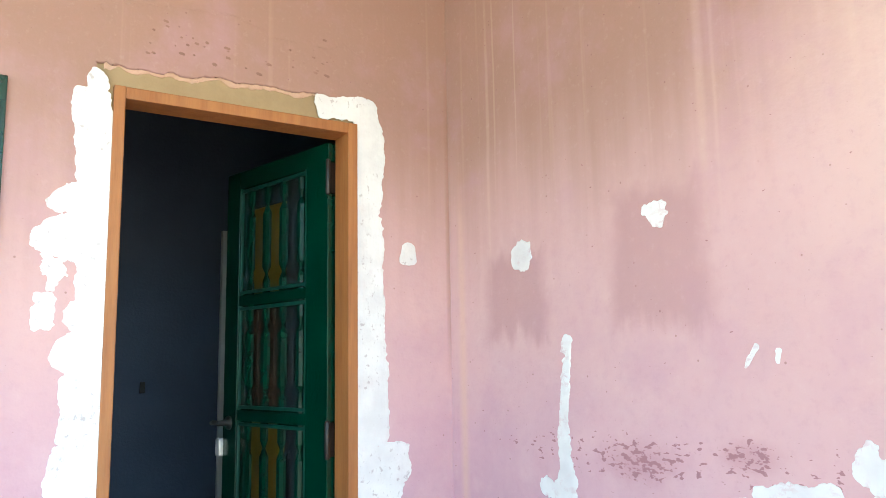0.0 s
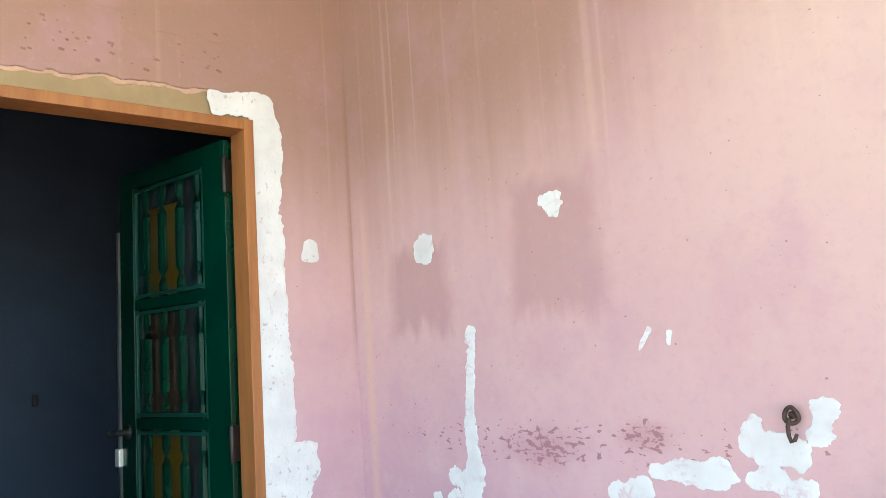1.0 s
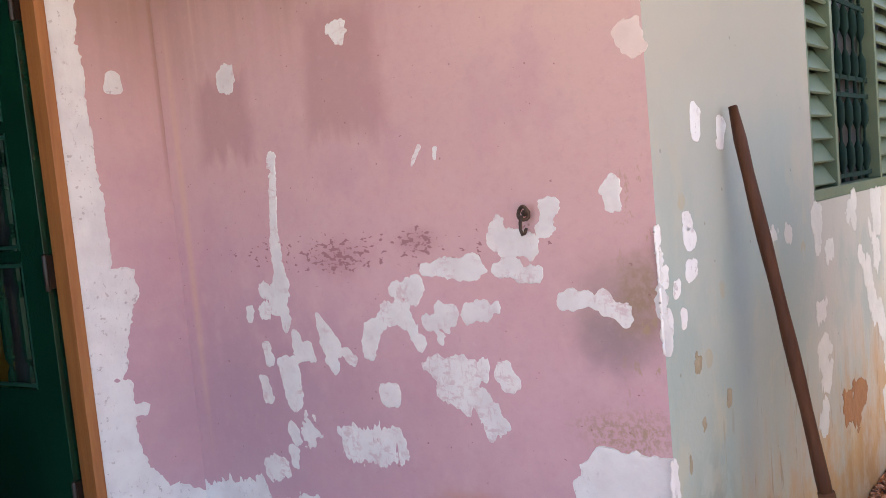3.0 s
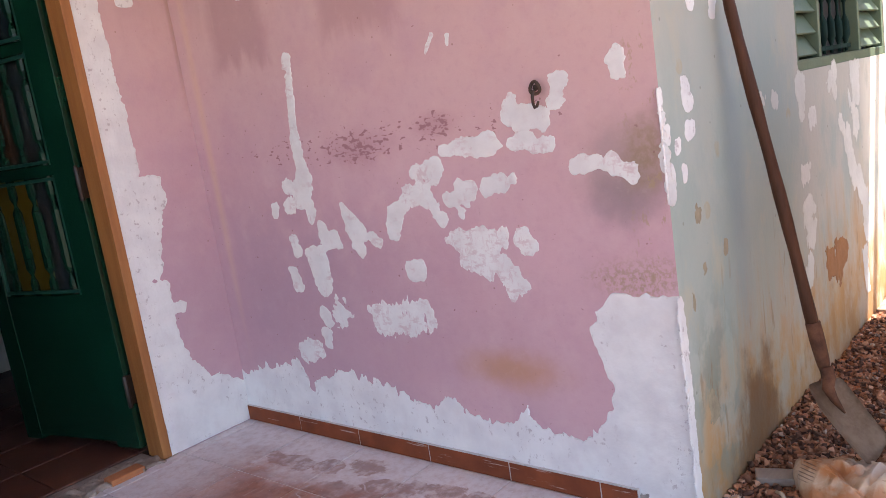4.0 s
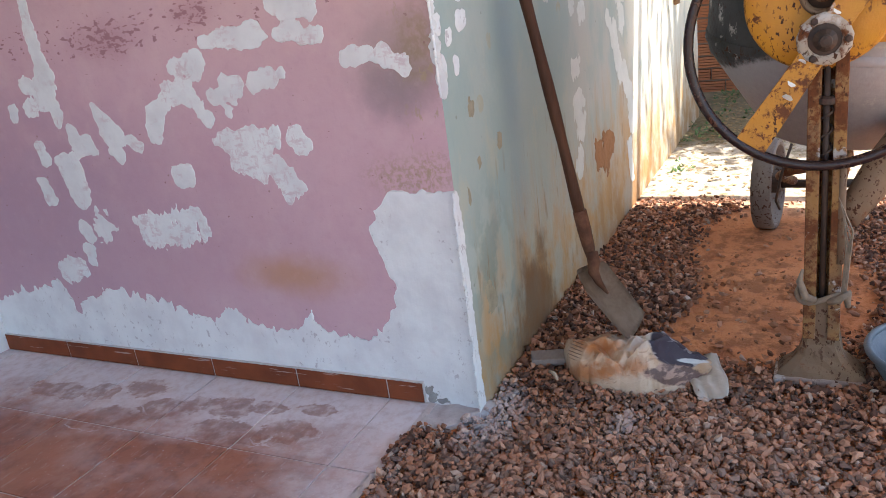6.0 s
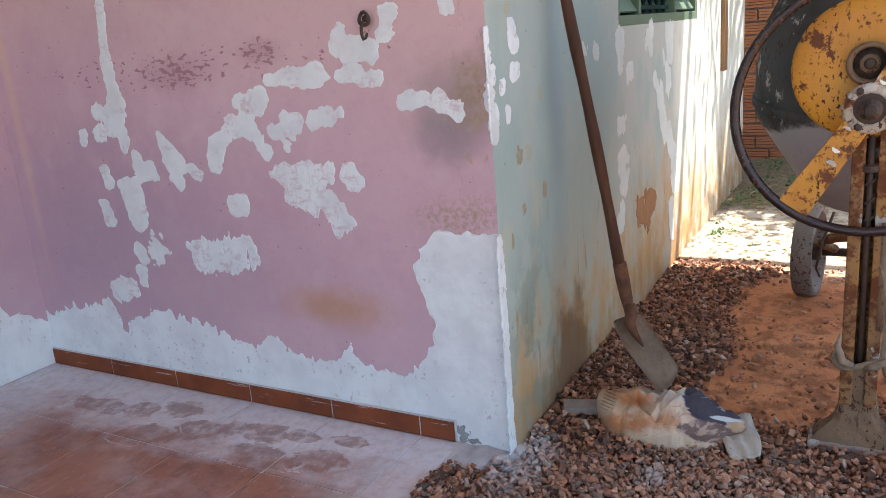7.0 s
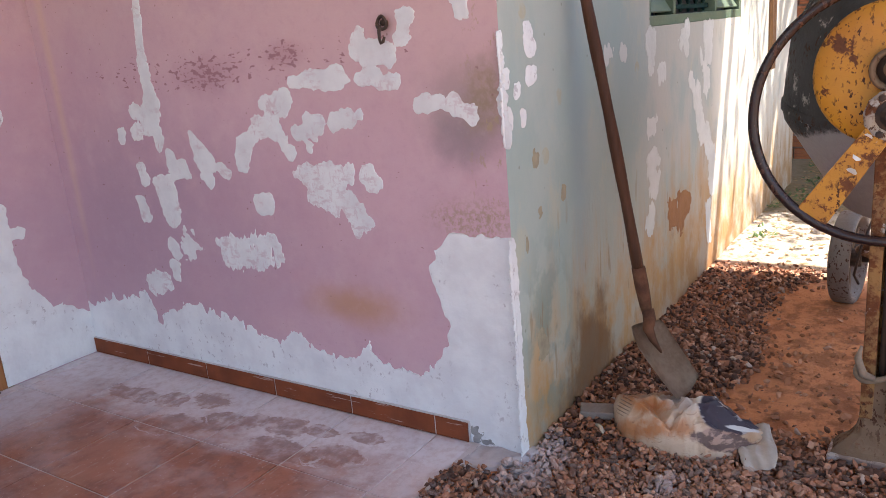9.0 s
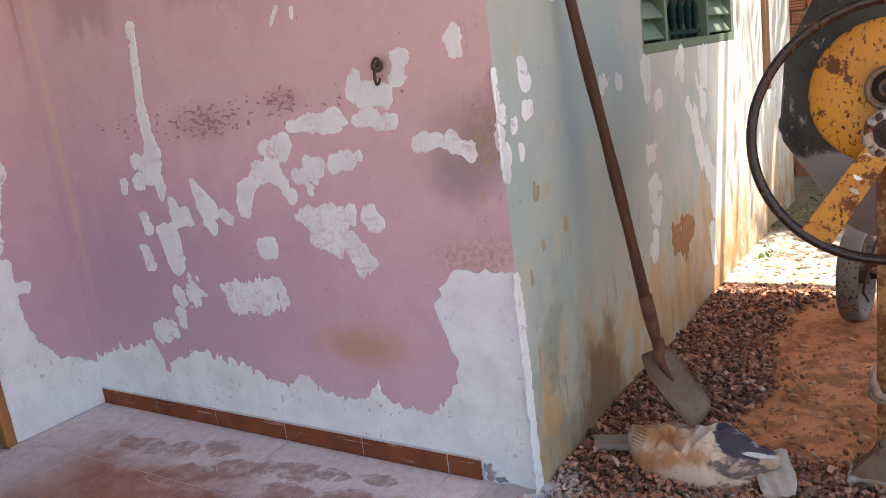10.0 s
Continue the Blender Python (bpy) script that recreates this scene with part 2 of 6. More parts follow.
def tile_mat():
    m = Mat("dusty_red_tile")
    mid, fine, swirl = m.noise(5, 5), m.noise(60, 4), m.noise(7, 6, 0.62, (1, 0.6, 1), (3, 1, 0))
    col = m.mix(m.step(mid, 0.3, 0.7), (0.27, 0.092, 0.046), (0.37, 0.138, 0.068))
    col = m.mix(m.mul(m.rnd(), 0.35), col, (0.25, 0.075, 0.04))
    col = m.mix(m.mul(m.step(m.noise(22, 6, 0.7), 0.46, 0.60), 0.6), col, (0.18, 0.060, 0.031))
    col = m.mix(m.mul(m.step(m.noise(2.6, 5, 0.65, (1, 1.3, 1), (5, 5, 0)), 0.50, 0.62), 0.55), col, (0.40, 0.17, 0.09))
    col = m.mix(m.mul(m.step(m.noise(1.0, 4, 0.6, (16, 60, 1)), 0.60, 0.68), 0.3), col, (0.50, 0.40, 0.37))
    # plaster dust, thick by the wall and the broken edge, swept thin further out
    near = m.step(m.math("ADD", m.x, m.mul(m.math("SUBTRACT", swirl, 0.5), 0.55)), -0.44, -0.13)
    edge = m.step(m.math("ADD", m.y, m.mul(m.math("SUBTRACT", swirl, 0.5), 0.4)), -1.36, -1.66)
    door = m.step(m.math("ADD", m.y, m.mul(m.math("SUBTRACT", swirl, 0.5), 0.4)), -0.60, -0.16)
    dust = m.math("MAXIMUM", m.math("MAXIMUM", near, m.mul(edge, 0.85)), m.mul(door, 0.9))
    veil = m.math("ADD", 0.04, m.mul(m.step(swirl, 0.42, 0.68), 0.24))
    dust = m.math("MAXIMUM", dust, veil)
    # shoe prints and drags that wiped the dust away, ringed by pushed-up powder
    wob, wob2 = m.noise(9, 4, 0.6, (1, 0.7, 1)), m.noise(34, 4, 0.65)
    wipe, ridge = None, None
    for cx, cy, rx, ry in ((-0.125, -0.80, 0.055, 0.085), (-0.20, -0.50, 0.05, 0.13), (-0.185, -0.66, 0.05, 0.07), (-0.215, -0.955, 0.06, 0.10), (-0.155, -1.11, 0.05, 0.11), (-0.135, -1.275, 0.035, 0.07),
                           (-0.115, -1.40, 0.035, 0.075), (-0.19, -1.01, 0.04, 0.06), (-0.215, -1.38, 0.06, 0.09), (-0.29, -0.80, 0.07, 0.11), (-0.27, -1.20, 0.06, 0.12)):
        a = m.math("DIVIDE", m.math("SUBTRACT", m.x, cx), rx)
        b = m.math("DIVIDE", m.math("SUBTRACT", m.y, cy), ry)
        d = m.math("ADD", m.math("SQRT", m.math("ADD", m.mul(a, a), m.mul(b, b))), m.math("ADD", m.mul(m.math("SUBTRACT", wob, 0.5), 1.9), m.mul(m.math("SUBTRACT", wob2, 0.5), 0.8)))
        inside = m.mul(m.step(d, 0.80, 0.95, 1.0, 0.0), m.step(m.noise(20, 4, 0.6, (1, 1, 1), (cx * 90, cy * 70, 0)), 0.36, 0.58, 0.25, 0.95))
        rim = m.step(m.math("ABSOLUTE", m.math("SUBTRACT", d, 1.06)), 0.03, 0.09, 1.0, 0.0)
        wipe = inside if wipe is None else m.math("MAXIMUM", wipe, inside)
        ridge = rim if ridge is None else m.math("MAXIMUM", ridge, rim)
    dust = m.mul(dust, m.math("SUBTRACT", 1.0, m.mul(wipe, 0.72)))
    dust = m.math("MAXIMUM", dust, m.mul(ridge, m.step(m.noise(6, 4), 0.40, 0.6), 0.75))
    col = m.mix(m.mul(wipe, near, 0.55), col, (0.17, 0.105, 0.09))
    col = m.mix(m.mul(dust, m.step(m.noise(30, 5, 0.7), 0.30, 0.60, 0.68, 0.94)), col, (0.67, 0.64, 0.66))
    col = m.mix(m.mul(m.step(m.noise(120, 2), 0.68, 0.74), 0.5), col, (0.7, 0.66, 0.66))
    return m.done(col, m.step(dust, 0.0, 0.6, 0.38, 0.85), m.math("ADD", m.mul(fine, 0.5), mid), 0.0015, spec=0.4)


def stone_mat():
    m = Mat("crushed_stone")
    k, n = m.island(), m.noise(60, 4)
    col = m.mix(m.step(k, 0.0, 1.0), (0.145, 0.058, 0.030), (0.45, 0.20, 0.108))
    col = m.mix(m.step(k, 0.34, 0.24), col, (0.070, 0.032, 0.020))
    col = m.mix(m.step(k, 0.80, 0.86), col, (0.53, 0.29, 0.18))
    col = m.mix(m.step(k, 0.94, 0.97), col, (0.42, 0.32, 0.25))
    col = m.mix(m.mul(n, 0.35), col, (0.20, 0.10, 0.07))
    big = m.noise(4, 5)
    powder = m.math("MAXIMUM", m.spot(m.x, m.y, -0.02, -1.87, 0.26, 0.13, 0.9, big, 0.7), m.mul(m.spot(m.x, m.y, -0.40, -1.74, 0.50, 0.08, 0.9, big, 0.7), 0.35))
    powder = m.math("MAXIMUM", powder, m.mul(m.spot(m.x, m.y, 0.02, -2.20, 0.10, 0.06, 0.9, big, 0.7), 0.8))
    grit = m.step(m.math("ADD", m.noise(50, 4, 0.7), m.mul(powder, 0.35)), 0.52, 0.72)
    col = m.mix(m.mul(grit, powder, 0.6), col, (0.52, 0.48, 0.47))
    col = m.mix(m.mul(m.spot(m.x, m.y, -0.35, -2.35, 0.75, 0.65, 0.6, big), m.step(k, 0.0, 1.0, 0.5, 0.15)), col, (0.38, 0.26, 0.20))
    col = m.mix(m.mul(m.spot(m.x, m.y, 1.10, -2.47, 0.85, 0.30, 0.5, big), 0.55), col, (0.44, 0.18, 0.074))
    return m.done(col, 0.85, n, 0.002, spec=0.25)


def earth_mat():
    m = Mat("red_earth")
    a, b, c = m.noise(2.2, 6), m.noise(14, 6, 0.65), m.noise(90, 4)
    col = m.mix(m.step(a, 0.3, 0.7), (0.52, 0.195, 0.082), (0.64, 0.262, 0.112))
    col = m.mix(m.mul(m.step(b, 0.46, 0.60), 0.70), col, (0.25, 0.093, 0.042))
    # paler, littered earth beyond the roof's shade, sun brightness put into its colour
    # unseen sides are paled too, so the light they bounce is less red
    west = m.step(m.math("ADD", m.x, m.mul(a, 0.4)), -2.6, -3.2)
    south = m.step(m.math("ADD", m.y, m.mul(a, 0.4)), -3.4, -4.2)
    out = m.math("MAXIMUM", m.step(m.math("ADD", m.x, m.mul(a, 0.4)), 1.75, 2.3), m.math("MAXIMUM", west, south))
    col = m.mix(m.mul(out, 0.92), col, m.mix(m.step(b, 0.47, 0.66), (0.50, 0.44, 0.35), (0.27, 0.23, 0.15)))
    # far ground darker: dense litter, with the tree's shade put into the colour
    col = m.mix(m.mul(m.step(m.math("ADD", m.x, m.mul(a, 0.5)), 3.05, 3.35), 0.9), col, m.mix(b, (0.26, 0.20, 0.12), (0.13, 0.11, 0.05)))
    return m.done(col, 0.9, m.math("ADD", m.mul(c, 0.4), m.mul(b, -1.4)), 0.022, spec=0.2)


def rusty(name, base, dark, lo=0.56, hi=0.64, rough=0.5, cement=0.0, wash_and_light=0.0):
    """Paint over steel, broken by rust, chips and cement splashes."""
    m = Mat(name)
    a, b, c = m.noise(16, 6, 0.68), m.noise(55, 5, 0.7), m.noise(5, 5)
    col = m.mix(m.step(c, 0.3, 0.7), base, dark)
    rust = m.math("MAXIMUM", m.step(a, lo, hi), m.step(b, lo + 0.06, hi + 0.05))
    col = m.mix(rust, col, m.mix(b, (0.06, 0.022, 0.012), (0.20, 0.065, 0.02)))
    fleck = m.mul(m.step(m.noise(95, 3, 0.6, (1, 1, 0.6)), 0.575, 0.61), m.step(m.noise(9, 4, 0.6, (1, 1, 1), (3, 3, 3)), 0.40, 0.58))
    rust = m.math("MAXIMUM", rust, fleck)
    col = m.mix(fleck, col, (0.07, 0.026, 0.012))
    if wash_and_light:
        # paler low part: cement smear, with reflected sky put into the colour
        edge = m.math("ADD", m.z, m.math("ADD", m.mul(m.math("SUBTRACT", a, 0.5), 0.10), m.mul(m.y, 0.30)))
        col = m.mix(m.mul(m.step(edge, wash_and_light, wash_and_light - 0.025), 0.85), col, m.mix(b, (0.52, 0.47, 0.46), (0.36, 0.33, 0.33)))
    if cement:
        spl = m.step(m.noise(11, 6, 0.7, (1, 1, 1), (5, 2, 1)), 0.62 - 0.2 * cement, 0.68 - 0.2 * cement)
        col = m.mix(m.mul(spl, 0.9), col, (0.46, 0.42, 0.39))
    return m.done(col, m.math("ADD", m.mul(rust, 0.35), rough), m.math("ADD", b, a), 0.003, spec=0.4)




def putty_thin(name, lo, most):
    """Filler scraped thin, so that the paint shows in the knife's tracks."""
    m = Mat(name)
    mid, fine = m.noise(9, 5), m.noise(70, 4)
    drag = m.noise(1.0, 5, 0.68, (1, 26, 60), (0, 3, 1))
    drag2 = m.noise(1.0, 5, 0.68, (1, 75, 30), (0, 1, 7))
    bare = m.math("MAXIMUM", m.step(drag, 0.50, 0.60), m.step(drag2, 0.53, 0.62))
    col = m.mix(m.step(mid, 0.35, 0.7), (0.70, 0.70, 0.70), (0.61, 0.60, 0.61))
    col = m.mix(m.mul(bare, m.step(m.noise(13, 4), lo, lo + 0.2, 0.0, most)), col, (0.54, 0.39, 0.425))
    return m.done(col, 0.75, m.math("ADD", m.mul(fine, 0.5), mid), 0.002, spec=0.25)


PINK, GREEN, PUTTY, TILE = pink_wall(), green_wall(), putty_white(), tile_mat()
DABS, SCRAPED = putty_thin("white_putty_dabs", 0.46, 0.65), putty_thin("scraped_white_putty", 0.34, 0.62)
STONE, EARTH = stone_mat(), earth_mat()
OLIVE = simple("olive_mortar", (0.36, 0.265, 0.15), (0.28, 0.20, 0.11), 7, 0.85, 0.0012)
PLASTER_EDGE = simple("broken_plaster", (0.44, 0.29, 0.20), (0.56, 0.37, 0.28), 14, 0.85, 0.005)
FRAME_WOOD = simple("new_pine", (0.37, 0.155, 0.045), (0.25, 0.09, 0.025), 3, 0.55, 0.001, stretch=(9, 9, 0.7), fine=24)
DOOR_GREEN = simple("green_gloss_paint", (0.0012, 0.019, 0.011), (0.002, 0.032, 0.018), 5, 0.25, 0.0008)
DARK_GREEN = simple("dark_green_metal", (0.006, 0.040, 0.030), (0.010, 0.062, 0.045), 9, 0.4, 0.0008)
SHUTTER_GREEN = simple("sage_green_paint", (0.095, 0.140, 0.090), (0.135, 0.180, 0.115), 9, 0.5, 0.001)
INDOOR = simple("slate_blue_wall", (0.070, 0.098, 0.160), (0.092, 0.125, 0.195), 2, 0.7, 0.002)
INDOOR_TRIM = simple("grey_trim_paint", (0.66, 0.66, 0.66), (0.58, 0.58, 0.6), 4, 0.5)
ROOF = simple("pale_boarded_underside", (0.62, 0.57, 0.48), (0.54, 0.49, 0.41), 5, 0.85, 0.004)
WALL_CORE = simple("house_plaster", (0.60, 0.55, 0.48), (0.52, 0.47, 0.40), 3, 0.85, 0.004)
SK = Mat("red_glazed_tile")
sk1, sk2 = SK.noise(9, 5), SK.noise(1.0, 5, 0.65, (40, 7, 90))
skc = SK.mix(SK.step(sk1, 0.3, 0.7), (0.23, 0.060, 0.022), (0.15, 0.038, 0.015))
skc = SK.mix(SK.mul(SK.step(sk2, 0.60, 0.68), 0.55), skc, (0.52, 0.45, 0.42))
SKIRT = SK.done(skc, 0.6, sk1, 0.001, spec=0.25)
IRON = simple("rusty_iron", (0.028, 0.018, 0.014), (0.070, 0.036, 0.022), 40, 0.7, 0.001)


# ---- building helpers ----
def part(name, bm, material, parent=None, label="", smooth=False):
    """Links a bmesh as one mesh object under a thing or a part."""
    me = bpy.data.meshes.new(name)
    bm.to_mesh(me)
    bm.free()
    mats = material if isinstance(material, (list, tuple)) else [material]
    for mm in mats:
        me.materials.append(mm)
    if smooth:
        me.polygons.foreach_set("use_smooth", [True] * len(me.polygons))
    ob = new(name, me)
    ob.parent = parent
    if label:
        tagged(ob, label)
    return ob


def empty(name, label, category, group="", at=(0, 0, 0)):
    ob = new(name)
    ob.location = at
    return tagged(ob, label, category, group)


def box(bm, lo, hi, bevel=0.0, m=None):
    """A box between two corners, with bevelled edges, added to bm."""
    size = [b - a for a, b in zip(lo, hi)]
    mid = [(a + b) / 2 for a, b in zip(lo, hi)]
    t = bmesh.new()
    bmesh.ops.create_cube(t, size=1.0, matrix=Matrix.Translation(mid) @ Matrix.Diagonal((*size, 1)))
    if bevel:
        bmesh.ops.bevel(t, geom=t.edges[:], offset=bevel, segments=2, affect="EDGES", profile=0.6)
    if m is not None:
        bmesh.ops.transform(t, matrix=m, verts=t.verts)
    tmp = bpy.data.meshes.new("tmp")
    t.to_mesh(tmp)
    t.free()
    bm.from_mesh(tmp)
    bpy.data.meshes.remove(tmp)
    return bm


def boxed(*boxes, bevel=0.0, m=None):
    bm = bmesh.new()
    for lo, hi in boxes:
        box(bm, lo, hi, bevel, m)
    return bm


def lathe(profile, segs=24, m=None, bm=None, cap=True):
    """A turned body: profile rows of (radius, height) round z, moved by m."""
    bm = bm or bmesh.new()
    rings = []
    for r, h in profile:
        ring = []
        for i in range(segs):
            a = 2 * math.pi * i / segs
            v = Vector((r * math.cos(a), r * math.sin(a), h))
            ring.append(bm.verts.new(m @ v if m is not None else v))
        rings.append(ring)
    for p, q in zip(rings, rings[1:]):
        for i in range(segs):
            bm.faces.new((p[i], p[(i + 1) % segs], q[(i + 1) % segs], q[i]))
    if cap:
        bm.faces.new(rings[0][::-1])
        bm.faces.new(rings[-1])
    return bm


def tube(points, radius, segs=10, bm=None, closed=False):
    """A round rod along points; radius a number or one for each point."""
    bm = bm or bmesh.new()
    pts = [Vector(p) for p in points]
    n = len(pts)
    radii = radius if isinstance(radius, (list, tuple)) else [radius] * n
    rings, side = [], None
    for i, p in enumerate(pts):
        a = pts[(i - 1) % n] if closed or i else p
        b = pts[(i + 1) % n] if closed or i < n - 1 else p
        d = (b - a).normalized()
        if side is None:
            side = d.orthogonal().normalized()
        side = (side - d * side.dot(d)).normalized()
        up = d.cross(side)
        rings.append([bm.verts.new(p + radii[i] * (math.cos(t) * side + math.sin(t) * up)) for t in [2 * math.pi * k / segs for k in range(segs)]])
    pairs = list(zip(rings, rings[1:])) + ([(rings[-1], rings[0])] if closed else [])
    for p, q in pairs:
        for k in range(segs):
            bm.faces.new((p[k], p[(k + 1) % segs], q[(k + 1) % segs], q[k]))
    if not closed:
        bm.faces.new(rings[0][::-1])
        bm.faces.new(rings[-1])
    return bm


def vnoise(u, v, freq, seed=0):
    """Smooth value noise on arrays, about -1 to 1."""
    u, v = u * freq, v * freq
    iu, iv = np.floor(u).astype(np.int64), np.floor(v).astype(np.int64)
    fu, fv = u - iu, v - iv
    fu, fv = fu * fu * (3 - 2 * fu), fv * fv * (3 - 2 * fv)

    def h(a, b):
        k = (a * 374761393 + b * 668265263 + seed * 974634777) & 0xFFFFFFFF
        k = ((k ^ (k >> 13)) * 1274126177) & 0xFFFFFFFF
        return ((k ^ (k >> 16)) & 0xFFFF) / 32767.5 - 1

    return (h(iu, iv) * (1 - fu) + h(iu + 1, iv) * fu) * (1 - fv) + (h(iu, iv + 1) * (1 - fu) + h(iu + 1, iv + 1) * fu) * fv


def fbm(u, v, freq, seed=0, octaves=4):
    return sum(vnoise(u, v, freq * 2.1 ** k, seed + 7 * k) * 0.55 ** k for k in range(octaves))


ON_PINK = lambda y, z, h: (-h, y, z)
ON_DOOR = lambda x, z, h: (x, -h, z)
ON_GREEN = lambda x, z, h: (x, -1.84 - h, z)


def skin(name, field, u0, u1, v0, v1, cell, place, thick, material, base=0.0, drop=0.002):
    """A thin ragged coat where field(u, v) > 0, with a real edge down to its wall."""
    nu, nv = int((u1 - u0) / cell) + 2, int((v1 - v0) / cell) + 2
    us, vs = u0 + np.arange(nu) * cell, v0 + np.arange(nv) * cell
    U, V = np.meshgrid(us, vs, indexing="ij")
    F = field(U, V)
    H = thick * (0.75 + 0.35 * fbm(U, V, 22, 5, 3)) * np.clip(0.45 + F / 0.012, 0.45, 1.0)
    verts, faces, keep = [], [], {}

    def corner(i, j):
        if (i, j) not in keep:
            keep[i, j] = len(verts)
            verts.append(place(us[i], vs[j], base + H[i, j]))
        return keep[i, j]

    def cut(a, b):
        key = (min(a, b), max(a, b))
        if key not in keep:
            (i, j), (k, l) = key
            w = F[i, j] / (F[i, j] - F[k, l])
            keep[key] = len(verts)
            p = (us[i] + w * (us[k] - us[i]), vs[j] + w * (vs[l] - vs[j]))
            verts.append(place(*p, base + 0.4 * thick))
            verts.append(place(*p, base - drop))
        return keep[key]

    P = F > 0
    some = P[:-1, :-1] | P[1:, :-1] | P[:-1, 1:] | P[1:, 1:]
    for i, j in zip(*np.nonzero(some)):
        ring = ((i, j), (i + 1, j), (i + 1, j + 1), (i, j + 1))
        poly, cuts = [], []
        for a, b in zip(ring, ring[1:] + ring[:1]):
            if P[a]:
                poly.append(corner(*a))
            if P[a] != P[b]:
                c = cut(a, b)
                poly.append(c)
                cuts.append(c)
        if len(poly) > 2:
            faces.append(poly)
        if len(cuts) == 2:
            a, b = cuts
            faces.append((a, b, b + 1, a + 1))
    me = bpy.data.meshes.new(name)
    me.from_pydata([tuple(map(float, p)) for p in verts], [], faces)
    me.materials.append(material)
    me.polygons.foreach_set("use_smooth", [True] * len(me.polygons))
    return new(name, me)


def strokes_field(strokes, jag, seed, stretch=(1.0, 1.0)):
    def field(U, V):
        best = np.full(U.shape, -1.0)
        for a, b, c, d, w, *tip in strokes:
            du, dv = c - a, d - b
            run = max(math.hypot(du, dv), 1e-6)
            along = ((U - a) * du + (V - b) * dv) / run
            across = np.abs((U - a) * dv - (V - b) * du) / run
            k = np.clip(along / run, 0, 1)
            wide = w + ((tip[0] if tip else w) - w) * k
            ends = np.minimum(along, run - along) + (0.001 if tip else w / 3)
            r = np.clip(0.4 * wide, 0.001, 0.022)
            near = r - np.hypot(np.maximum(r - (wide / 2 - across), 0), np.maximum(r - ends, 0))
            best = np.maximum(best, near)
        return best + 0.0015 + 0.05 * jag + 0.75 * jag * fbm(U * stretch[0], V * stretch[1], 22, seed, 3) + 0.55 * jag * fbm(U * stretch[0], V * stretch[1], 65, seed + 3, 3)
    return field


PATCH = [0]


def putty(place, *strokes, jag=0.012, label="ragged dab of white putty on the painted wall", thick=0.002, stretch=(1.0, 1.0), material=None):
    """Filler knifed onto a wall in strokes of (u, v, u, v, width)."""
    PATCH[0] += 1
    m = 0.06
    us = [s[0] for s in strokes] + [s[2] for s in strokes]
    vs = [s[1] for s in strokes] + [s[3] for s in strokes]
    w = max(max(s[4:]) for s in strokes)
    ob = skin("putty_patch", strokes_field(strokes, jag, PATCH[0] * 13, stretch), min(us) - w - m, max(us) + w + m,
              min(vs) - w - m, max(vs) + w + m, 0.004, place, thick, material or (DABS if place is ON_PINK else PUTTY))
    return tagged(ob, label, "putty patch", "putty patches on the walls", "structure")


# ---- the large structure ----
def structure(name, bm, material, label, category):
    return tagged(part(name, bm, material), label, category, "", "structure")


# the ground: one sheet of red earth, gently uneven
def ground_height(x, y):
    far = np.clip((x - 2.0) / 3.0, 0, 1)
    bank = 0.018 * np.exp(-((y + 1.72) / 0.12) ** 2) * np.clip((0.5 - x) / 0.3, 0, 1)
    return -0.024 + bank + 0.010 * fbm(x, y, 1.5, 3, 4) * (1 - 40 * bank) - 0.02 * far


bm = bmesh.new()
xs = np.concatenate(([-300, -60, -15, -6], np.arange(-3.0, 6.01, 0.075), [9, 20, 70, 300]))
ys = np.concatenate(([-300, -60, -15, -8], np.arange(-5.0, -1.40, 0.075), [0.5, 4, 20, 70, 300]))
GX, GY = np.meshgrid(xs, ys, indexing="ij")
GZ = ground_height(GX, GY)
GZ[(GY > -1.69) & (GX < 3.5)] = -0.06
vv = [[bm.verts.new((x, y, z)) for x, y, z in zip(*r)] for r in zip(GX, GY, GZ)]
for i in range(len(xs) - 1):
    for j in range(len(ys) - 1):
        bm.faces.new((vv[i][j], vv[i + 1][j], vv[i + 1][j + 1], vv[i][j + 1]))
tagged(part("ground", bm, EARTH, smooth=True), "bare trodden red earth with leaf litter in the sun", "ground", "", "structure")

# pink wall, its outer corner and the pale green wall with the window opening
T = 0.15
WX0, WX1, WZ0, WZ1 = 1.03, 2.31, 1.03, 2.10
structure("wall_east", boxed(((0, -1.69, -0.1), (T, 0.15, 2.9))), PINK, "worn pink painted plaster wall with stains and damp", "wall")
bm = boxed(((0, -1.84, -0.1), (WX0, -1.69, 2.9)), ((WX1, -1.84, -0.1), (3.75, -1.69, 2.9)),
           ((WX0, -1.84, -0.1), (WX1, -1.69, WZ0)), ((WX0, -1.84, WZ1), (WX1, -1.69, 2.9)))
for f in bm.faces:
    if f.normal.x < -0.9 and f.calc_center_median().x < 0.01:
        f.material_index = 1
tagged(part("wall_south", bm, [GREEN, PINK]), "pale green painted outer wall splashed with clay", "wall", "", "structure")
structure("wall_back", boxed(((3.60, -1.69, -0.1), (3.75, 3.0, 2.9))), WALL_CORE, "plain plastered end wall of the house", "wall")

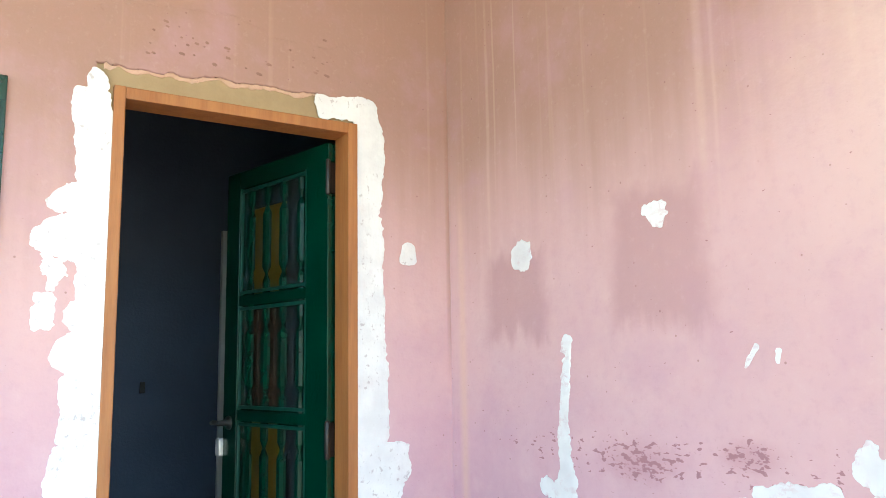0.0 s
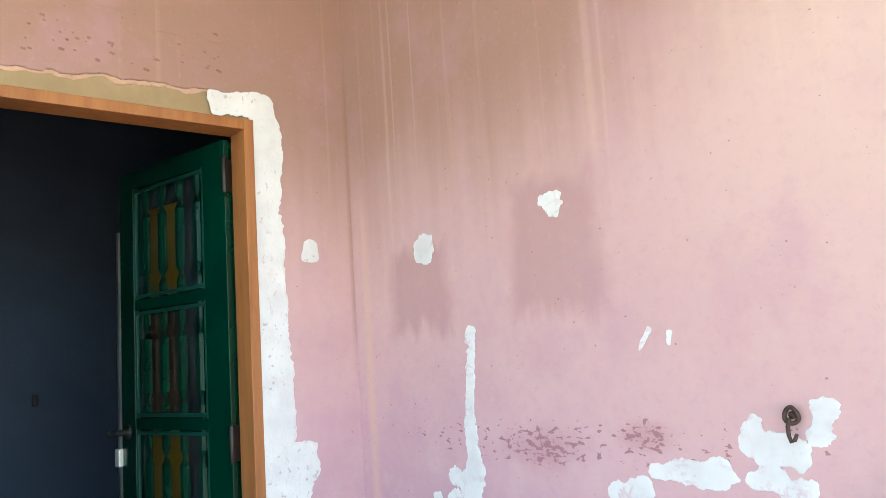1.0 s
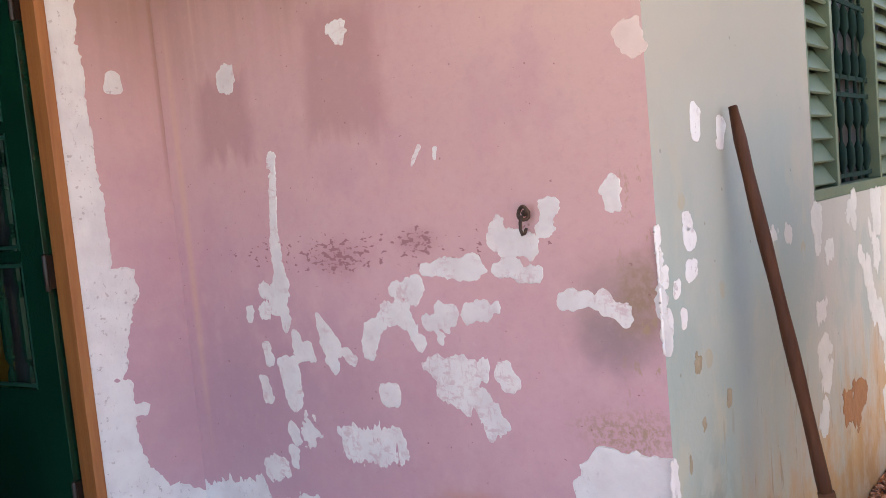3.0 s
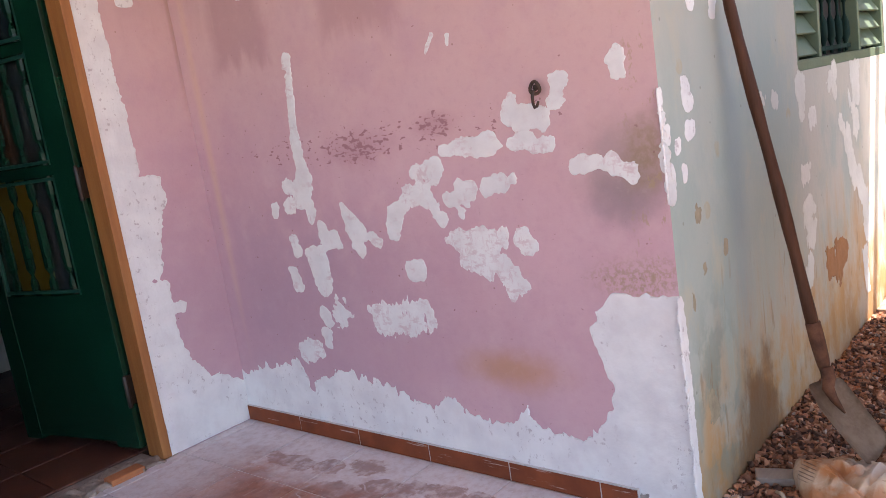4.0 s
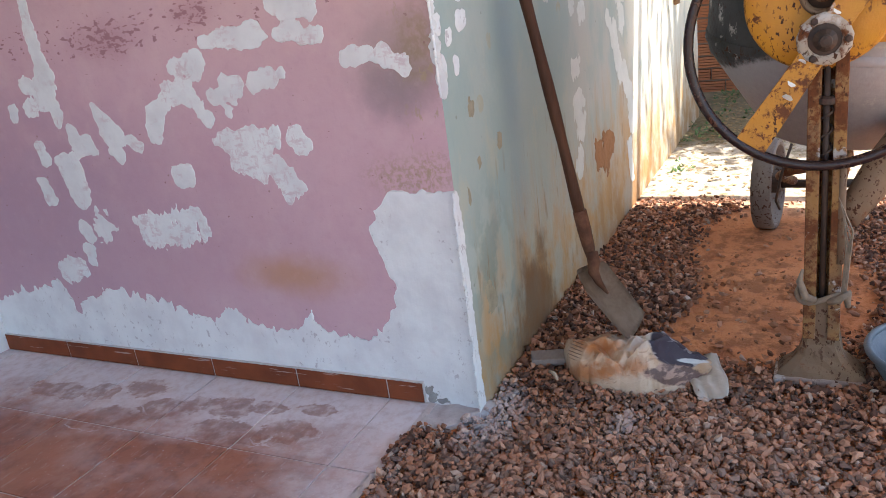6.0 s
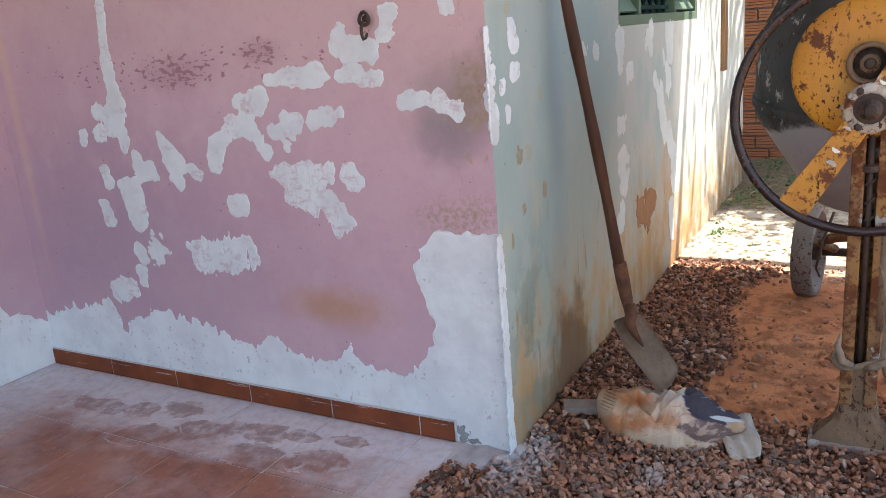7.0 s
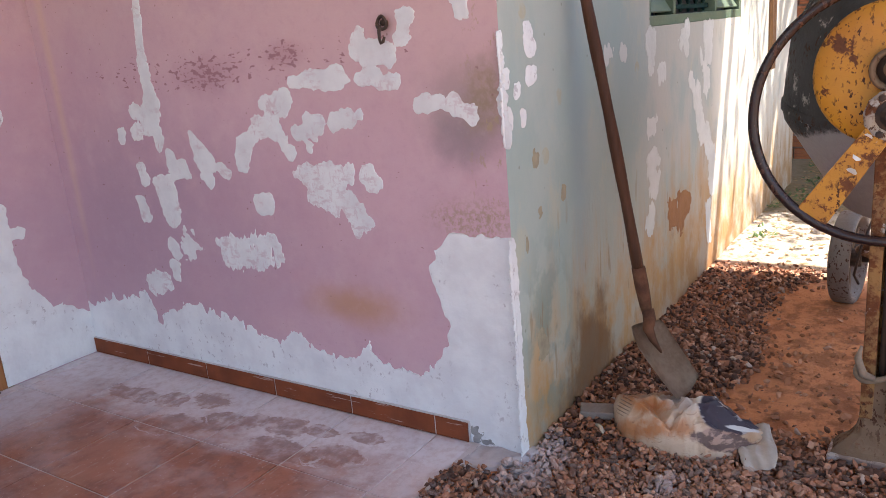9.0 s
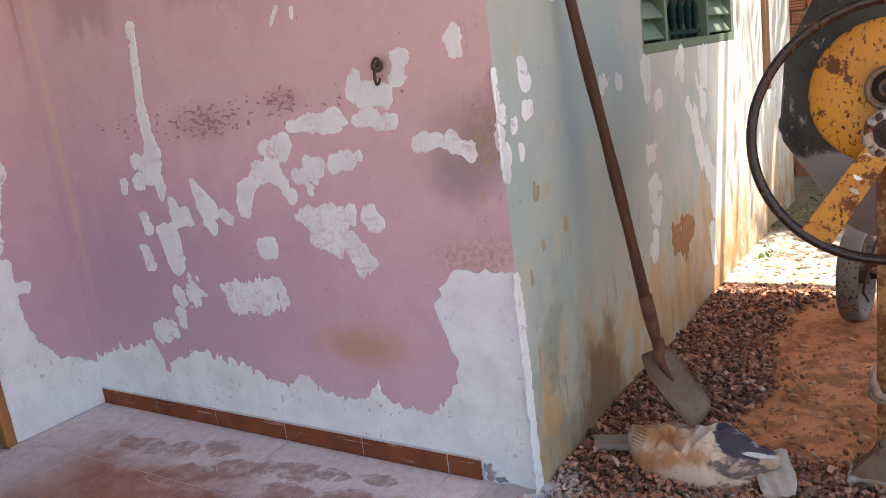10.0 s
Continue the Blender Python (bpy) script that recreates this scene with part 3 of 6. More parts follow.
# door wall: opening for the door, opening for the shuttered window
DX0, DX1, DZ = -1.17, -0.33, 2.20
VX0, VX1, VZ0, VZ1 = -2.40, -1.385, 1.00, 2.03
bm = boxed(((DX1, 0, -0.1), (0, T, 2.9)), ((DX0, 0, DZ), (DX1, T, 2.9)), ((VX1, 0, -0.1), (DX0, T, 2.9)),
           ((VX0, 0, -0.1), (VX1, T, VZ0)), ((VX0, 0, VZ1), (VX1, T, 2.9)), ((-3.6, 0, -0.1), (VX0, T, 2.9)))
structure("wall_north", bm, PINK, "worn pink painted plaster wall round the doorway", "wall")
structure("wall_house_back", boxed(((-3.6, 2.9, -0.1), (3.6, 3.0, 2.9))), WALL_CORE, "plain rear wall of the house", "wall")
structure("wall_west", boxed(((-3.6, T, -0.1), (-3.45, 2.9, 2.9))), WALL_CORE, "plain end wall of the house", "wall")

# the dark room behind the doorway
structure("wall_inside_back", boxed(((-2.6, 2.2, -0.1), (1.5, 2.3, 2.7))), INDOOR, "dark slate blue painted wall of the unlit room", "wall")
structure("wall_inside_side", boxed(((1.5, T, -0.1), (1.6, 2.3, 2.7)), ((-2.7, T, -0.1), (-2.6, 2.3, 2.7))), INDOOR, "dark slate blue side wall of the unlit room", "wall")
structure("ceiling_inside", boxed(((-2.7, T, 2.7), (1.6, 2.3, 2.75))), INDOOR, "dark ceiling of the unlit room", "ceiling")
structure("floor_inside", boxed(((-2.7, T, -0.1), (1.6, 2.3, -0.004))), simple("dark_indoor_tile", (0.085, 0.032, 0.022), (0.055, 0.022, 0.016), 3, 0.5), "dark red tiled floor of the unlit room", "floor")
inside_floor = bpy.data.objects["floor_inside"]
INSIDE_TILE = simple("brown_indoor_tile", (0.15, 0.055, 0.034), (0.095, 0.036, 0.024), 6, 0.45, 0.001)
bm = boxed(((-0.152, -0.152, -0.006), (0.152, 0.152, 0.004)), bevel=0.002)
inside_me = bpy.data.meshes.new("floor_tile")
bm.to_mesh(inside_me)
bm.free()
inside_me.materials.append(INSIDE_TILE)
for k in range(7):
    for n in range(6):
        ob = new("floor_tile", inside_me)
        ob.matrix_world = pose(-2.1 + 0.309 * k, 0.315 + 0.309 * n, -0.002)
        ob.parent = inside_floor

# the porch roof, seen only by its shade: deck, edge beam and an outer pole
structure("ceiling", boxed(((-3.3, -4.35, 2.90), (2.56, 0.15, 3.0)), ((2.56, -1.69, 2.90), (3.75, 3.0, 3.0)), ((-3.75, 0.15, 2.90), (2.56, 3.0, 3.0))), ROOF, "porch roof on pale painted boards", "roof")
structure("trim_pole", boxed(((2.67, -4.35, 2.92), (2.735, -1.2, 2.985)), bevel=0.01), IRON, "slim pole along the eaves", "eaves")

# concrete bed under the porch tiles
structure("floor", boxed(((-3.6, -1.712, -0.1), (0, 0, -0.003))), simple("cement_bed", (0.50, 0.44, 0.42), (0.60, 0.55, 0.54), 8, 0.9, 0.004), "dusty cement bed under the porch tiles", "floor")

# ---- putty and broken plaster on the walls ----
PALE = simple("thin_white_primer", (0.62, 0.61, 0.57), (0.50, 0.50, 0.46), 7, 0.8, 0.003)
BLUSH = simple("faded_primer", (0.70, 0.60, 0.56), (0.62, 0.52, 0.49), 14, 0.8, 0.001)
# the white band along the foot of the pink wall, rising to a block at the outer corner
BAND_Y = (-1.60, -1.49, -1.39, -1.36, -1.32, -1.24, -1.12, -1.07, -1.02, -0.92, -0.87, -0.66, -0.57, -0.42, -0.36, -0.24, -0.12, 0.0)
BAND_Z = (0.19, 0.172, 0.178, 0.238, 0.170, 0.178, 0.195, 0.232, 0.190, 0.200, 0.240, 0.246, 0.262, 0.182, 0.262, 0.244, 0.226, 0.185)
BLOCK_Z = (0.20, 0.27, 0.33, 0.39, 0.45, 0.49, 0.53, 0.57)
BLOCK_Y = (-1.583, -1.626, -1.641, -1.629, -1.604, -1.591, -1.609, -1.66)


def band_field(U, V):
    W = U + 0.010 * fbm(U, V, 14, 17, 3)
    teeth = 0.022 * vnoise(W, V * 0.1, 19, 2) + 0.020 * vnoise(W, V * 0.10, 52, 4) * (0.4 + np.abs(vnoise(U, 0 * V, 5, 77))) + 0.012 * vnoise(W, V * 0.08, 110, 14) + 0.010 * fbm(U, V, 55, 9, 4)
    low = np.interp(W, BAND_Y, BAND_Z) + teeth - V
    jag = 0.012 * fbm(U, V, 16, 21, 5)
    block = np.minimum(np.interp(V, BLOCK_Z, BLOCK_Y) - U + jag, 0.570 - V + jag)
    return np.maximum(low, block)


tagged(skin("putty_band", band_field, -1.842, 0.0, -0.042, 0.70, 0.006, ON_PINK, 0.003, PUTTY),
       "white putty band brushed along the wall's foot", "putty band", "", "structure")


def door_band_field(U, V):
    teeth = 0.05 * np.abs(vnoise(U, V * 0.2, 11, 32)) + 0.02 * fbm(U, V, 30, 39, 4)
    return 0.165 + 0.16 * np.clip((-U - 0.06) / 0.20, 0, 1) + teeth - V


tagged(skin("putty_band", door_band_field, -0.358, -0.002, 0.0, 0.42, 0.006, ON_DOOR, 0.003, PUTTY),
       "white putty at the foot of the doorway wall", "putty band", "", "structure")

# round the door frame
putty(ON_DOOR, (-1.164, 2.091, -1.162, 2.024, 0.044, 0.07), (-1.179, 2.038, -1.16, 1.765, 0.105, 0.087), (-1.272, 1.701, -1.195, 1.72, 0.043, 0.102), (-1.309, 1.597, -1.191, 1.618, 0.051, 0.161), (-1.161, 1.773, -1.143, 1.25, 0.089, 0.09), (-1.218, 1.399, -1.183, 1.4, 0.06, 0.09), (-1.244, 1.307, -1.176, 1.297, 0.079, 0.114), (-1.161, 1.247, -1.158, 1.059, 0.125, 0.123), (-1.159, 1.062, -1.176, 0.929, 0.126, 0.168), (-1.205, 0.85, -1.2, 0.1, 0.17, 0.13), jag=0.007, label='broad white putty smear beside the door frame')
putty(ON_DOOR, (-1.27, 1.458, -1.269, 1.361, 0.053, 0.051), jag=0.01)
putty(ON_DOOR, (-1.253, 1.553, -1.255, 1.468, 0.047, 0.027), jag=0.024, label='broken dab of white putty beside the door frame')
putty(ON_DOOR, (-0.505, 2.1, -0.318, 2.123, 0.083, 0.095), (-0.333, 2.149, -0.308, 1.982, 0.08, 0.11), (-0.311, 1.995, -0.317, 1.743, 0.104, 0.087), (-0.314, 1.752, -0.307, 1.268, 0.093, 0.098), (-0.302, 1.277, -0.3, 1.008, 0.107, 0.106), (-0.303, 0.943, -0.176, 0.941, 0.096, 0.116), (-0.224, 1.004, -0.224, 0.895, 0.084, 0.126), (-0.239, 0.897, -0.287, 0.643, 0.094, 0.073), (-0.277, 0.629, -0.285, 0.51, 0.101, 0.107), (-0.245, 0.522, -0.183, 0.516, 0.039, 0.038), (-0.284, 0.506, -0.278, 0.335, 0.106, 0.123), (-0.281, 0.371, -0.268, 0.208, 0.122, 0.201), jag=0.007, label='white putty smeared beside the new door frame')
putty(ON_DOOR, (-0.325, 0.15, -0.325, 2.0, 0.075), jag=0.006, label='white putty smeared beside the new door frame')
putty(ON_DOOR, (-0.166, 1.664, -0.168, 1.594, 0.047, 0.066), jag=0.004)
# pink wall, upper dabs
putty(ON_PINK, (-0.425, 1.626, -0.402, 1.571, 0.064, 0.098), (-0.403, 1.581, -0.396, 1.539, 0.101, 0.067), jag=0.008)
putty(ON_PINK, (-0.95, 1.646, -0.95, 1.593, 0.072, 0.047), (-0.913, 1.647, -0.914, 1.623, 0.021, 0.02), jag=0.01)
putty(ON_PINK, (-1.216, 1.289, -1.179, 1.236, 0.014, 0.009), jag=0.004, thick=0.0012)
putty(ON_PINK, (-1.265, 1.276, -1.262, 1.25, 0.012, 0.009), jag=0.003, thick=0.0012)
putty(ON_PINK, (-1.811, 1.47, -1.804, 1.407, 0.053, 0.062), jag=0.012, thick=0.001, label='thin faded primer on the pink wall', material=BLUSH)
putty(ON_PINK, (-1.723, 1.155, -1.75, 1.112, 0.043, 0.059), (-1.744, 1.164, -1.758, 1.094, 0.017, 0.027), jag=0.011)
# the long run-down strip and the ragged field below it
putty(ON_PINK, (-0.602, 1.333, -0.592, 1.27, 0.04, 0.04), (-0.598, 1.276, -0.566, 1.046, 0.038, 0.036), (-0.574, 1.049, -0.584, 0.948, 0.036, 0.063), (-0.581, 0.957, -0.554, 0.825, 0.068, 0.102), (-0.585, 0.837, -0.575, 0.778, 0.053, 0.019), (-0.485, 0.931, -0.495, 0.883, 0.051, 0.042), (-0.473, 0.863, -0.496, 0.818, 0.059, 0.059), jag=0.008, label='long dribbled strip of white putty')
putty(ON_PINK, (-0.403, 0.85, -0.393, 0.803, 0.045, 0.031), jag=0.007)
putty(ON_PINK, (-0.466, 0.74, -0.485, 0.664, 0.045, 0.05), (-0.572, 0.697, -0.595, 0.53, 0.116, 0.071), jag=0.008, label='ragged white putty dab')
putty(ON_PINK, (-0.636, 0.542, -0.645, 0.436, 0.022, 0.036), (-0.671, 0.52, -0.673, 0.464, 0.029, 0.031), jag=0.022, thick=0.0015)
putty(ON_PINK, (-0.617, 0.78, -0.652, 0.691, 0.022, 0.082), (-0.673, 0.752, -0.685, 0.692, 0.05, 0.069), jag=0.008)
putty(ON_PINK, (-0.741, 0.842, -0.782, 0.753, 0.023, 0.089), (-0.786, 0.762, -0.807, 0.708, 0.087, 0.064), (-0.783, 0.716, -0.794, 0.665, 0.076, 0.028), (-0.84, 0.737, -0.895, 0.695, 0.023, 0.046), jag=0.008, label='ragged field of white putty dabs')
putty(ON_PINK, (-0.434, 0.625, -0.456, 0.54, 0.049, 0.05), jag=0.008)
putty(ON_PINK, (-0.551, 0.488, -0.587, 0.417, 0.037, 0.039), (-0.554, 0.411, -0.557, 0.336, 0.056, 0.037), jag=0.007)
putty(ON_PINK, (-0.452, 0.355, -0.463, 0.29, 0.126, 0.131), jag=0.012, thick=0.0015)
putty(ON_PINK, (-1.02, 0.65, -1.024, 0.589, 0.088, 0.059), jag=0.007)
putty(ON_PINK, (-0.792, 0.462, -0.961, 0.474, 0.089, 0.122), (-0.946, 0.472, -1.058, 0.48, 0.123, 0.069), jag=0.022, stretch=(1.6, 0.5), label='brushed white putty patch', material=SCRAPED)
putty(ON_PINK, (-0.976, 0.824, -0.951, 0.727, 0.069, 0.036), (-0.958, 0.803, -1.034, 0.827, 0.041, 0.031), (-1.07, 0.885, -1.073, 0.821, 0.098, 0.132), (-1.121, 0.841, -1.129, 0.792, 0.054, 0.039), (-1.053, 0.913, -1.147, 0.922, 0.028, 0.047), (-1.17, 0.955, -1.141, 0.879, 0.04, 0.028), (-1.151, 0.798, -1.157, 0.764, 0.032, 0.026), jag=0.01, label='stepped chain of white putty dabs')
putty(ON_PINK, (-1.18, 0.971, -1.258, 0.978, 0.018, 0.053), (-1.252, 0.974, -1.376, 0.982, 0.049, 0.058), (-1.363, 0.977, -1.394, 0.967, 0.047, 0.011), jag=0.009)
putty(ON_PINK, (-1.41, 0.972, -1.501, 0.97, 0.036, 0.053), (-1.494, 0.958, -1.55, 0.963, 0.03, 0.041), jag=0.008)
putty(ON_PINK, (-1.45, 1.101, -1.421, 1.025, 0.028, 0.07), (-1.423, 1.048, -1.546, 1.027, 0.064, 0.047), (-1.592, 1.128, -1.566, 1.046, 0.049, 0.046), (-1.438, 1.014, -1.531, 1.006, 0.014, 0.015), jag=0.009, label='white putty patch behind the iron hook')
putty(ON_PINK, (-1.171, 0.837, -1.256, 0.835, 0.035, 0.058), (-1.217, 0.871, -1.285, 0.853, 0.035, 0.042), (-1.228, 0.819, -1.229, 0.778, 0.034, 0.02), jag=0.009)
putty(ON_PINK, (-1.305, 0.856, -1.397, 0.876, 0.049, 0.046), (-1.406, 0.882, -1.43, 0.884, 0.026, 0.036), jag=0.008)
putty(ON_PINK, (-1.163, 0.731, -1.332, 0.668, 0.046, 0.118), (-1.248, 0.712, -1.373, 0.726, 0.056, 0.049), (-1.201, 0.659, -1.314, 0.629, 0.029, 0.062), (-1.318, 0.667, -1.399, 0.565, 0.05, 0.089), jag=0.010, stretch=(1.5, 0.8), label='large brushed patch of white putty', material=SCRAPED)
putty(ON_PINK, (-1.409, 0.746, -1.449, 0.685, 0.057, 0.058), jag=0.01, thick=0.002)
putty(ON_PINK, (-1.585, 0.901, -1.683, 0.903, 0.049, 0.036), (-1.679, 0.901, -1.766, 0.871, 0.037, 0.043), (-1.704, 0.925, -1.713, 0.895, 0.017, 0.051), jag=0.008, label='white putty patch over dark damp')
# along the outer corner
putty(ON_PINK, (-1.841, 1.006, -1.84, 0.944, 0.0078, 0.0084), (-1.839, 0.938, -1.841, 0.864, 0.0138, 0.015), (-1.844, 0.864, -1.848, 0.792, 0.0138, 0.0126), jag=0.009, label='chipped white putty along the outer corner')
putty(ON_GREEN, (0.027, 0.974, 0.019, 0.929, 0.028, 0.033), (0.018, 0.883, 0.027, 0.83, 0.041, 0.039), (0.004, -0.03, 0.004, 0.575, 0.036, 0.030), (0.002, 1.06, 0.002, 0.8, 0.014, 0.018), jag=0.006, label='chipped white putty along the outer corner')
# pale green wall
putty(ON_GREEN, (0.132, 1.069, 0.153, 1.03, 0.029, 0.058), jag=0.007, label='dab of white putty on the pale green wall')
putty(ON_GREEN, (0.156, 1.037, 0.143, 0.997, 0.073, 0.039), jag=0.007, label='dab of white putty on the pale green wall')
putty(ON_GREEN, (0.15, 0.972, 0.153, 0.925, 0.07, 0.064), jag=0.007, label='dab of white putty on the pale green wall')
putty(ON_GREEN, (0.073, 0.937, 0.08, 0.901, 0.03, 0.034), jag=0.006, label='dab of white putty on the pale green wall')
putty(ON_GREEN, (0.1, 0.872, 0.091, 0.831, 0.033, 0.018), jag=0.006, label='dab of white putty on the pale green wall')
putty(ON_GREEN, (0.225, 1.302, 0.21, 1.231, 0.048, 0.038), jag=0.006, label='dab of white putty on the pale green wall')
putty(ON_GREEN, (0.365, 1.277, 0.344, 1.202, 0.049, 0.04), jag=0.006, label='dab of white putty on the pale green wall')
putty(ON_GREEN, (0.46, 1.779, 0.463, 1.711, 0.056, 0.052), jag=0.008, label='dab of white putty on the pale green wall')
putty(ON_GREEN, (0.661, 0.993, 0.661, 0.942, 0.068, 0.078), jag=0.014, stretch=(1.0, 0.7), thick=0.0012, label='thin dab of white primer on the green wall', material=PALE)
putty(ON_GREEN, (0.774, 0.982, 0.784, 0.939, 0.042, 0.041), jag=0.014, stretch=(1.0, 0.7), thick=0.0012, label='thin dab of white primer on the green wall', material=PALE)
putty(ON_GREEN, (1.042, 1.021, 1.042, 0.931, 0.092, 0.075), jag=0.014, stretch=(1.0, 0.7), thick=0.0012, label='thin dab of white primer on the green wall', material=PALE)
putty(ON_GREEN, (1.04, 0.932, 1.031, 0.879, 0.068, 0.04), jag=0.014, stretch=(1.0, 0.7), thick=0.0012, label='thin dab of white primer on the green wall', material=PALE)
putty(ON_GREEN, (1.143, 0.906, 1.158, 0.842, 0.06, 0.109), jag=0.014, stretch=(1.0, 0.7), thick=0.0012, label='thin dab of white primer on the green wall', material=PALE)
putty(ON_GREEN, (1.407, 1.015, 1.43, 0.958, 0.148, 0.139), jag=0.014, stretch=(1.0, 0.7), thick=0.0012, label='thin dab of white primer on the green wall', material=PALE)
putty(ON_GREEN, (1.45, 0.964, 1.431, 0.911, 0.09, 0.06), jag=0.014, stretch=(1.0, 0.7), thick=0.0012, label='thin dab of white primer on the green wall', material=PALE)
putty(ON_GREEN, (1.752, 1.028, 1.752, 0.855, 0.155, 0.107), jag=0.014, stretch=(1.0, 0.7), thick=0.0012, label='thin dab of white primer on the green wall', material=PALE)
putty(ON_GREEN, (1.686, 0.881, 1.653, 0.849, 0.152, 0.072), jag=0.014, stretch=(1.0, 0.7), thick=0.0012, label='thin dab of white primer on the green wall', material=PALE)
putty(ON_GREEN, (1.739, 0.855, 1.704, 0.73, 0.125, 0.058), jag=0.014, stretch=(1.0, 0.7), thick=0.0012, label='thin dab of white primer on the green wall', material=PALE)
putty(ON_GREEN, (1.483, 0.837, 1.548, 0.777, 0.046, 0.052), jag=0.014, stretch=(1.0, 0.7), thick=0.0012, label='thin dab of white primer on the green wall', material=PALE)
putty(ON_GREEN, (1.567, 0.786, 1.688, 0.54, 0.105, 0.1), jag=0.014, stretch=(1.0, 0.7), thick=0.0012, label='thin dab of white primer on the green wall', material=PALE)
putty(ON_GREEN, (1.7, 0.613, 1.845, 0.421, 0.104, 0.105), jag=0.014, stretch=(1.0, 0.7), thick=0.0012, label='thin dab of white primer on the green wall', material=PALE)
putty(ON_GREEN, (1.837, 0.432, 1.815, 0.3, 0.159, 0.076), jag=0.014, stretch=(1.0, 0.7), thick=0.0012, label='thin dab of white primer on the green wall', material=PALE)
putty(ON_GREEN, (1.75, 0.282, 1.792, 0.087, 0.079, 0.075), jag=0.014, stretch=(1.0, 0.7), thick=0.0012, label='thin dab of white primer on the green wall', material=PALE)
putty(ON_GREEN, (1.042, 0.73, 1.04, 0.669, 0.116, 0.087), jag=0.014, stretch=(1.0, 0.7), thick=0.0012, label='thin dab of white primer on the green wall', material=PALE)
putty(ON_GREEN, (1.031, 0.623, 1.057, 0.54, 0.112, 0.135), jag=0.014, stretch=(1.0, 0.7), thick=0.0012, label='thin dab of white primer on the green wall', material=PALE)
putty(ON_GREEN, (1.067, 0.544, 1.054, 0.441, 0.134, 0.069), jag=0.014, stretch=(1.0, 0.7), thick=0.0012, label='thin dab of white primer on the green wall', material=PALE)
putty(ON_GREEN, (1.03, 0.434, 1.004, 0.334, 0.061, 0.098), jag=0.014, stretch=(1.0, 0.7), thick=0.0012, label='thin dab of white primer on the green wall', material=PALE)
BARE = simple("bare_clay_render", (0.34, 0.15, 0.055), (0.26, 0.11, 0.04), 16, 0.9, 0.004)
putty(ON_GREEN, (1.425, 0.398, 1.401, 0.313, 0.173, 0.173), (1.273, 0.392, 1.262, 0.286, 0.12, 0.099), (1.381, 0.335, 1.349, 0.254, 0.14, 0.077), jag=0.016, thick=0.002, label='flaked patch that bares the clay render', material=BARE)

FLAKE = simple("ochre_flake", (0.36, 0.31, 0.21), (0.25, 0.21, 0.145), 30, 0.9, 0.003)
for chip in ((0.157, 0.758, 0.155, 0.724, 0.045, 0.032), (0.122, 0.298, 0.153, 0.21, 0.036, 0.052), (0.082, 0.571, 0.085, 0.528, 0.027, 0.018), (0.159, 0.615, 0.164, 0.595, 0.018, 0.018), (0.308, 0.647, 0.307, 0.601, 0.044, 0.029)):
    putty(ON_GREEN, chip, jag=0.010, thick=0.001, label="flaked spot of ochre on the green paint", material=FLAKE)

# over the door head: bare mortar set back, with the torn lip of the plaster above it
structure("trim_door_head", boxed(((DX0, 0.012, 2.05), (DX1, T, DZ))), OLIVE, "bare olive mortar over the door frame", "door head")
structure("trim_door_side", boxed(((DX0, 0.010, -0.1), (-1.12, T, 2.05)), ((-0.362, 0.010, -0.1), (DX1, T, 2.05))), OLIVE, "rough mortar beside the door frame", "door side")


def lip_field(U, V):
    line = 2.118 + 0.010 * vnoise(U, 0 * V, 6, 3) + 0.008 * fbm(U, V, 22, 6, 5) + 0.02 * np.clip((U + 1.1) / 0.6, 0, 1)
    return np.minimum(V - line, 2.30 + 0.05 * fbm(U, V, 5, 61, 4) - V)


tagged(skin("plaster_lip", lip_field, DX0 - 0.004, DX1 + 0.004, 2.06, 2.40, 0.006, ON_DOOR, 0.0016, PINK, base=0.0006, drop=0.016), "torn edge of pink plaster above the door", "plaster edge", "", "structure")
tagged(skin("plaster_break", lambda U, V: np.minimum(lip_field(U, V + 0.012 + 0.008 * fbm(U, V, 18, 44, 3)), 2.19 - V), DX0 + 0.02, DX1 - 0.15, 2.06, 2.20, 0.006, ON_DOOR, 0.006, PLASTER_EDGE, base=-0.0125),
       "crumbling raw plaster under the torn edge", "plaster edge", "", "structure")

# pockmarks above the door, the shade in their hollows painted as dark colour
CHIP = simple("chip_shadow_plaster", (0.30, 0.17, 0.14), (0.20, 0.11, 0.09), 20, 0.9)
rng = random.Random(4)
for k in range(34):
    x, z = rng.uniform(-1.05, -0.45), 2.16 + abs(rng.gauss(0.04, 0.05))
    r = rng.uniform(0.0015, 0.0045)
    ob = putty(lambda u, v, h: (u, -0.0024 - h, v), (x, z, x + rng.uniform(0.6, 1.6) * r * 2.2, z - r * 0.5, r * 1.1), jag=0.0012, thick=0.0006, label="small chip in the paint", material=CHIP)
    ob.name = "paint_chip"
    tagged(ob, "small chip in the pink paint", "paint chip", "chips above the door")

# ---- porch floor tiles and skirting ----
floor_ob = bpy.data.objects["floor"]
tiles = {}


def tile_mesh(w, l, broken=0):
    key = (round(w, 3), round(l, 3), broken)
    if key not in tiles:
        bm = boxed(((-w / 2, -l / 2, -0.011), (w / 2, l / 2, 0.0)), bevel=0.0018)
        if broken:
            r = random.Random(broken)
            for v in bm.verts:
                if v.co.y < 0:
                    v.co.y += 0.03 * r.random() + (0.05 * r.random() if v.co.x > 0 else 0)
        me = bpy.data.meshes.new("floor_tile")
        bm.to_mesh(me)
        bm.free()
        me.materials.append(TILE)
        tiles[key] = me
    return tiles[key]


